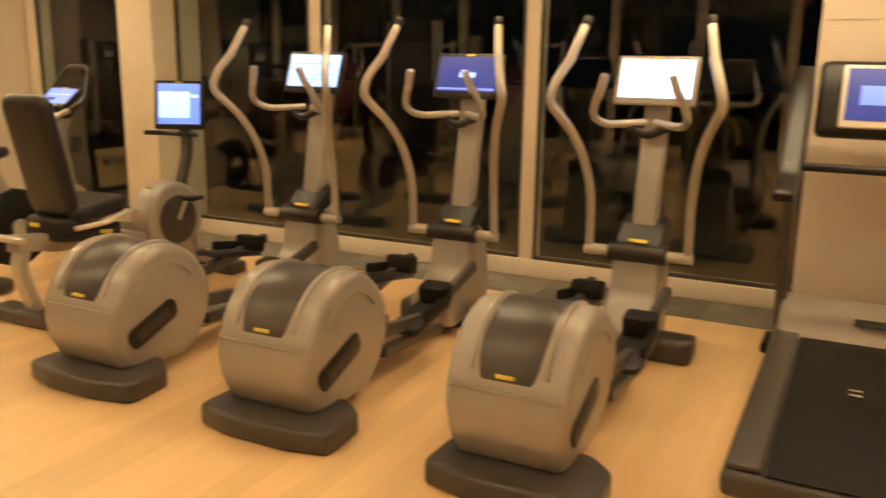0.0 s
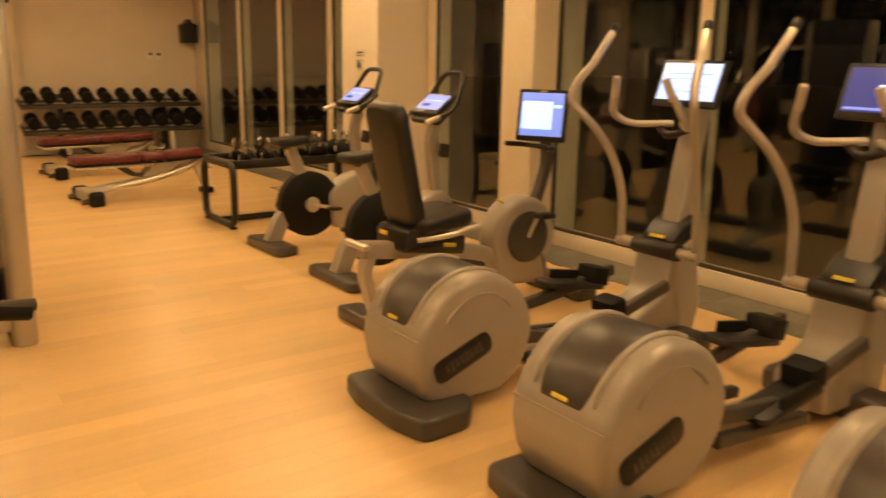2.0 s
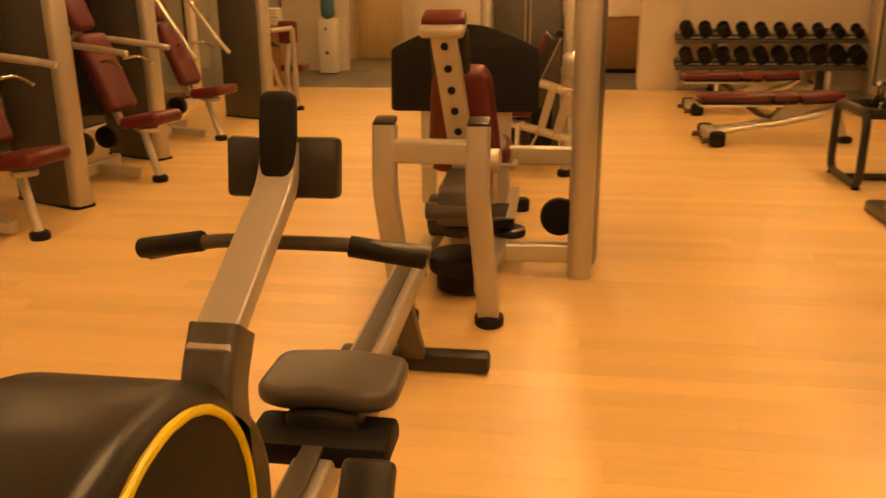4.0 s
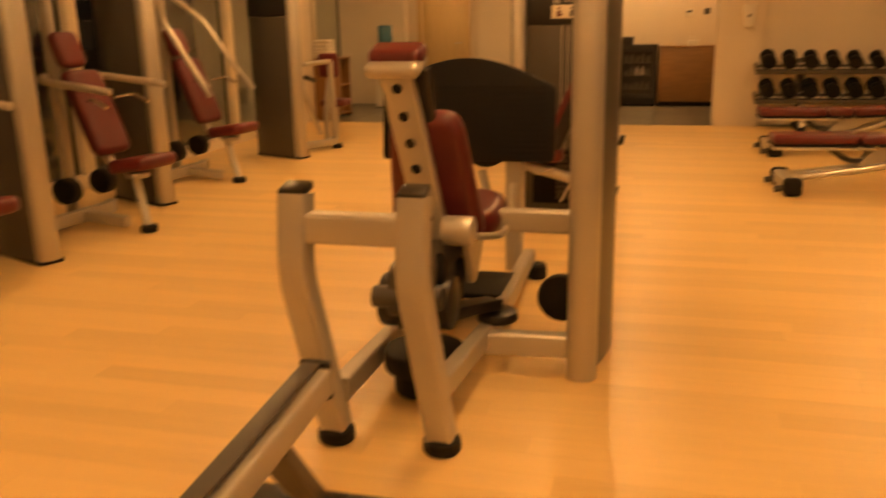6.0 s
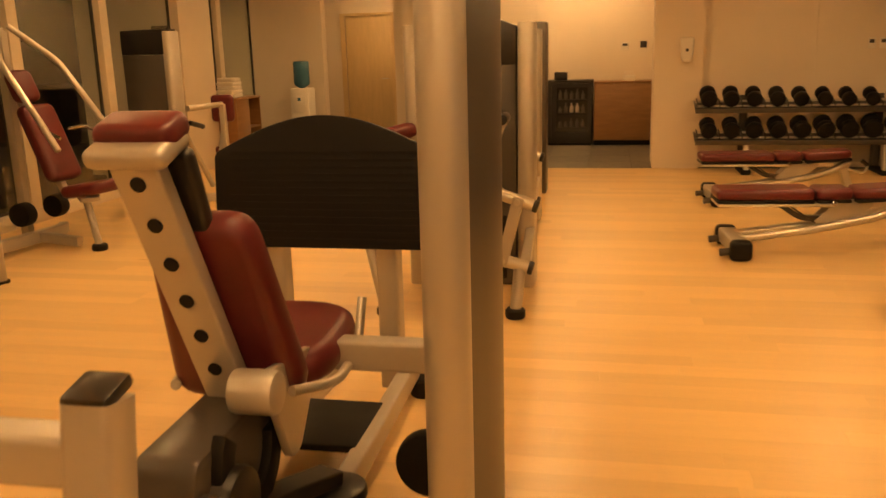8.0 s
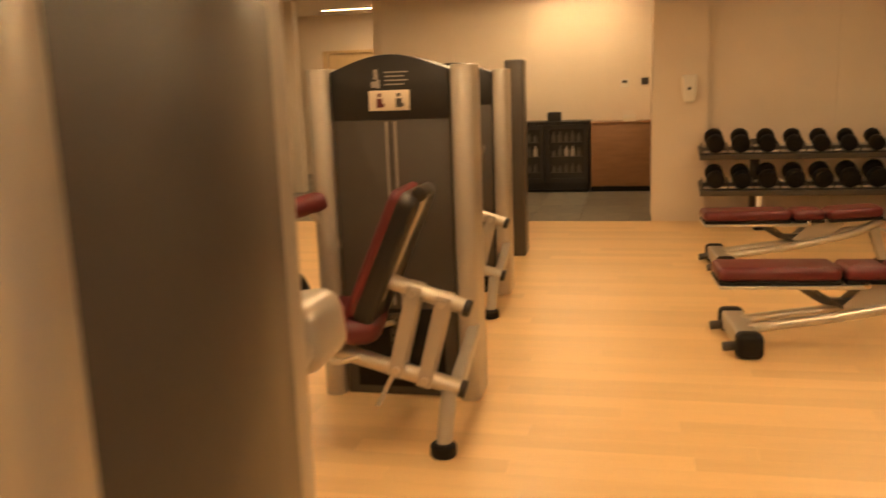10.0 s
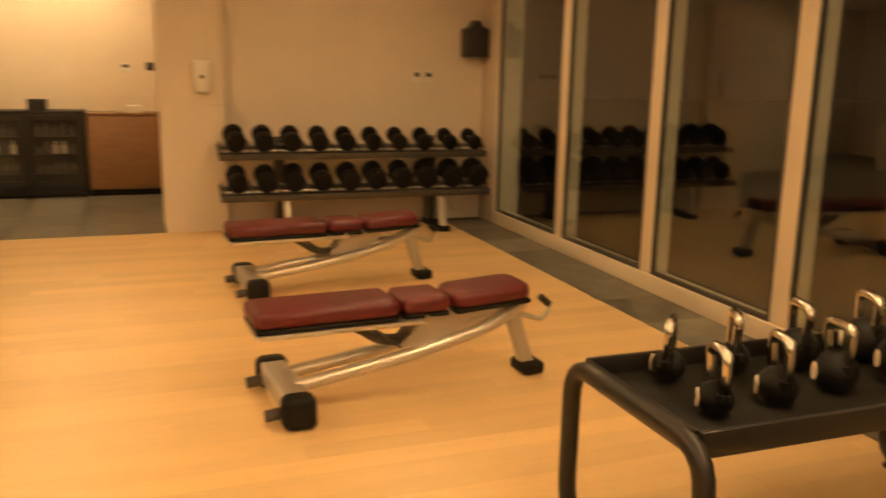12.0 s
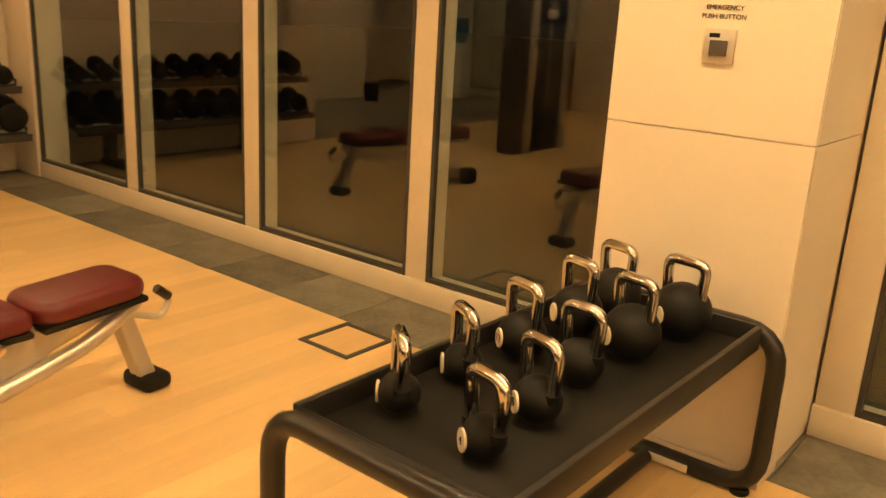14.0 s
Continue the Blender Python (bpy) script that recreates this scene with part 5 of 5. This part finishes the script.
part("body", join(box(-0.85, 0, -0.35, -0.33, 0, 0.93), box(-0.85, -0.83, -0.33, 0.1, 0, 0.93), box(-0.02, 0.0, -0.33, 0.1, 0, 0.93), box(-0.83, -0.02, -0.33, 0.1, 0.05, 0.07), box(-0.83, -0.02, -0.33, 0.09, 0.5, 0.52)), BROWN, tc)
part("front_panel", box(-0.45, -0.02, 0.08, 0.10, 0.07, 0.93, 0.003), BROWN, tc)
part("top", box(-0.87, 0.02, -0.36, 0.12, 0.93, 0.955, 0.004), BROWN, tc)
tw = thing("towel_stack", "white folded towels stacked on the cabinet", "towel", pose(-14.42, -3.60, 0.955))
for i in range(5):
    part("towel", cushion(0.36 - 0.02 * i, 0.28, 0.06, pose(0, 0, 0.03 + 0.056 * i, 0, 0, 3 * (-1) ** i), 0.4, 0.05), WHITE, tw)
bin_ = thing("waste_bin", "small dark waste bin by the corridor", "bin", pose(-16.6, -1.3, 0))
part("bucket", lathe([(0.11, 0), (0.14, 0.3), (0.13, 0.3), (0.105, 0.02)], 20), RUBBER, bin_)
for nm, bmx, mt, lb, ct in (
    ("soap_dispenser", None, WHITE, "white wall soap dispenser", "dispenser"),
):
    sd = thing(nm, "white wall-mounted hand sanitiser dispenser", ct, pose(-13.957, 2.75, 1.48))
    part("body", prism(rounded([(-0.085, 0.15), (0.085, 0.15), (0.075, -0.05), (0.05, -0.15), (-0.05, -0.15), (-0.075, -0.05)], 0.03), 0.0, 0.10, "x", 0.02, 3), WHITE, sd)
    part("window", rod((0.10, 0, 0.0), (0.104, 0, 0.0), 0.02, 14), GREY, sd)
sp = thing("loudspeaker", "black wall loudspeaker with peaked top", "loudspeaker", pose(-14.10, 5.52, 1.72))
part("cabinet", prism([(-0.125, 0.0), (0.125, 0.0), (0.13, 0.28), (0.06, 0.31), (0.02, 0.37), (-0.02, 0.37), (-0.06, 0.31), (-0.13, 0.28)], 0.02, 0.20, "x", 0.01), BLACK, sp)
part("bracket", box(0.0, 0.02, -0.04, 0.04, 0.06, 0.25), RUBBER, sp)
ck = thing("wall_clock", "round pale wall clock with dark hour bars", "clock", pose(-14.10, 4.24, 2.58))
part("dial", rod((0, 0, 0), (0.025, 0, 0), 0.175, 36, 0.006), WHITE, ck)
for i in range(12):
    part("hour_mark", turned(box(0.0255, 0.028, -0.008, 0.008, 0.10, 0.155), pose(0, 0, 0, 30 * i)), GREY, ck)
part("pointer", turned(box(0.0285, 0.031, -0.006, 0.006, 0, 0.10), pose(0, 0, 0, 60)), GREY, ck)
part("pointer", turned(box(0.0315, 0.034, -0.005, 0.005, 0, 0.14), pose(0, 0, 0, 200)), GREY, ck)
def plate(name, x, y, z, w, h, mat, label, cat):
    p = thing(name, label, cat, pose(x, y, z))
    part("cover", box(0, 0.012, -w / 2, w / 2, -h / 2, h / 2, 0.003), mat, p)
    part("insert", box(0.012, 0.015, -w / 3, w / 3, 0.0, h / 3, 0.001), GREY, p)
    return p
plate("wall_switch", -14.10, 4.92, 1.51, 0.085, 0.13, WHITE, "white wall control with dark display", "switch")
plate("wall_switch", -14.10, 5.05, 1.51, 0.085, 0.13, WHITE, "white wall control with dark display", "switch")
plate("thermostat", -17.10, 2.05, 1.54, 0.12, 0.12, WHITE, "white thermostat on the cream wall", "thermostat")
plate("wall_socket", -17.10, 2.34, 1.56, 0.10, 0.10, GREY, "grey wall socket plate", "socket")
nb = thing("notice_box", "dark box hanging on the cream pillar", "box", pose(-13.198, -3.9, 1.75))
part("body", box(0.0, 0.06, -0.12, 0.12, -0.2, 0.2, 0.006), BLACK, nb)
btn = thing("emergency_button", "steel emergency push button on the pillar", "switch", pose(-7.70, 5.10, 1.49))
part("plate", box(-0.052, 0.052, -0.012, 0, -0.055, 0.055, 0.003), STEEL, btn)
part("button", box(-0.03, 0.03, -0.02, -0.012, -0.03, 0.02, 0.003), GREY, btn)
part("slot", box(-0.035, 0.0, -0.0145, -0.012, 0.028, 0.042), RUBBER, btn)
sg = thing("wall_lettering", "dark lettering on the pillar above the button", "sign", pose(-7.70, 5.0985, 1.60))
text("first_line", "EMERGENCY", 0.022, pose(0, 0, 0.012, 90), RUBBER, sg)
text("second_line", "PUSH BUTTON", 0.022, pose(0, 0, -0.016, 90), RUBBER, sg)
cable = tagged(part("power_cable", tube([(-1.62, 4.75, 0.012), (-1.45, 4.55, 0.012), (-1.30, 4.85, 0.012), (-1.05, 4.7, 0.012), (-1.0, 4.45, 0.02)], 0.007, 0.1, 8), RUBBER), "black power cable lying on the floor", "cable")
hatch = structure(part("floor_hatch", join(box(-9.47, -9.44, 4.86, 5.19, -0.001, 0.004), box(-9.17, -9.14, 4.86, 5.19, -0.001, 0.004), box(-9.44, -9.17, 4.86, 4.89, -0.001, 0.004), box(-9.44, -9.17, 5.16, 5.19, -0.001, 0.004)), GREY), "thin metal frame of a floor box", "floor hatch")
hatch2 = structure(part("floor_hatch", join(box(-7.75, -7.72, 4.26, 4.56, -0.001, 0.004), box(-7.45, -7.42, 4.26, 4.56, -0.001, 0.004), box(-7.72, -7.45, 4.26, 4.29, -0.001, 0.004), box(-7.72, -7.45, 4.53, 4.56, -0.001, 0.004)), GREY), "thin metal frame of a floor box", "floor hatch")


# ---- floor pieces ----
floor = bpy.data.objects["floor"]
PW = 0.132


def mesh_of(name, bm, mat):
    finish(bm)
    me = bpy.data.meshes.new(name)
    bm.to_mesh(me)
    bm.free()
    me.materials.append(mat)
    return me


lengths = (1.5, 1.8, 2.1)
plank_mesh = {L: mesh_of("plank", box(-PW / 2 + 0.0002, PW / 2 - 0.0002, -L / 2 + 0.0002, L / 2 - 0.0002, -0.02, 0.0, 0.0004, 1), WOOD) for L in lengths}
rest = []
count = 0
nx = int((EAST - WEST) / PW)
for i in range(nx):
    x = WEST + PW * (i + 0.5)
    y = SOUTH - 0.2 - random.uniform(0, 1.4)
    while y < 5.2:
        L = random.choice(lengths)
        a, b2 = max(y, SOUTH - 0.2), min(y + L, 5.2)
        whole = a == y and b2 == y + L
        near = -10.2 < x < -2.4 and 0.8 < (a + b2) / 2 < 5.0
        if whole and near and count < 298:
            o = new("plank", plank_mesh[L])
            o.parent = floor
            o.location = (x, y + L / 2, 0)
            count += 1
        elif b2 - a > 0.02:
            rest.append((x - PW / 2 + 0.0003, x + PW / 2 - 0.0003, a + 0.0003, b2 - 0.0003))
        y += L


def many(name, rects, z0, z1, mat, parent):
    v, f = [], []
    for x0, x1, y0, y1 in rects:
        n = len(v)
        v += [(x0, y0, z1), (x1, y0, z1), (x1, y1, z1), (x0, y1, z1), (x0, y0, z0), (x1, y0, z0), (x1, y1, z0), (x0, y1, z0)]
        f += [(n, n + 1, n + 2, n + 3), (n, n + 4, n + 5, n + 1), (n + 1, n + 5, n + 6, n + 2), (n + 2, n + 6, n + 7, n + 3), (n + 3, n + 7, n + 4, n)]
    me = bpy.data.meshes.new(name)
    me.from_pydata(v, [], f)
    me.materials.append(mat)
    o = new(name, me)
    o.parent = parent
    tagged(o, kind="stuff")
    return o


many("far_planks", rest, -0.02, 0.0, WOOD, floor)


def tiles(parent, x0, x1, y0, y1, step, mat):
    n, k = max(1, round((x1 - x0) / step)), max(1, round((y1 - y0) / step))
    w, d = (x1 - x0) / n, (y1 - y0) / k
    me = mesh_of("tile", box(-w / 2 + 0.0015, w / 2 - 0.0015, -d / 2 + 0.0015, d / 2 - 0.0015, -0.02, 0.001, 0.001, 1), mat)
    for i in range(n):
        for j in range(k):
            o = new("tile", me)
            o.parent = parent
            o.location = (x0 + w * (i + 0.5), y0 + d * (j + 0.5), 0)


tiles(bpy.data.objects["floor_border"], WEST, EAST, 5.2, 5.7, 0.55, STONE)
tiles(bpy.data.objects["floor_tiled"], -17.1, WEST, -4.2, 2.7, 0.6, STONE)
tiles(bpy.data.objects["floor_tiled"], -19.5, -17.1, -4.2, -1.65, 0.6, STONE)
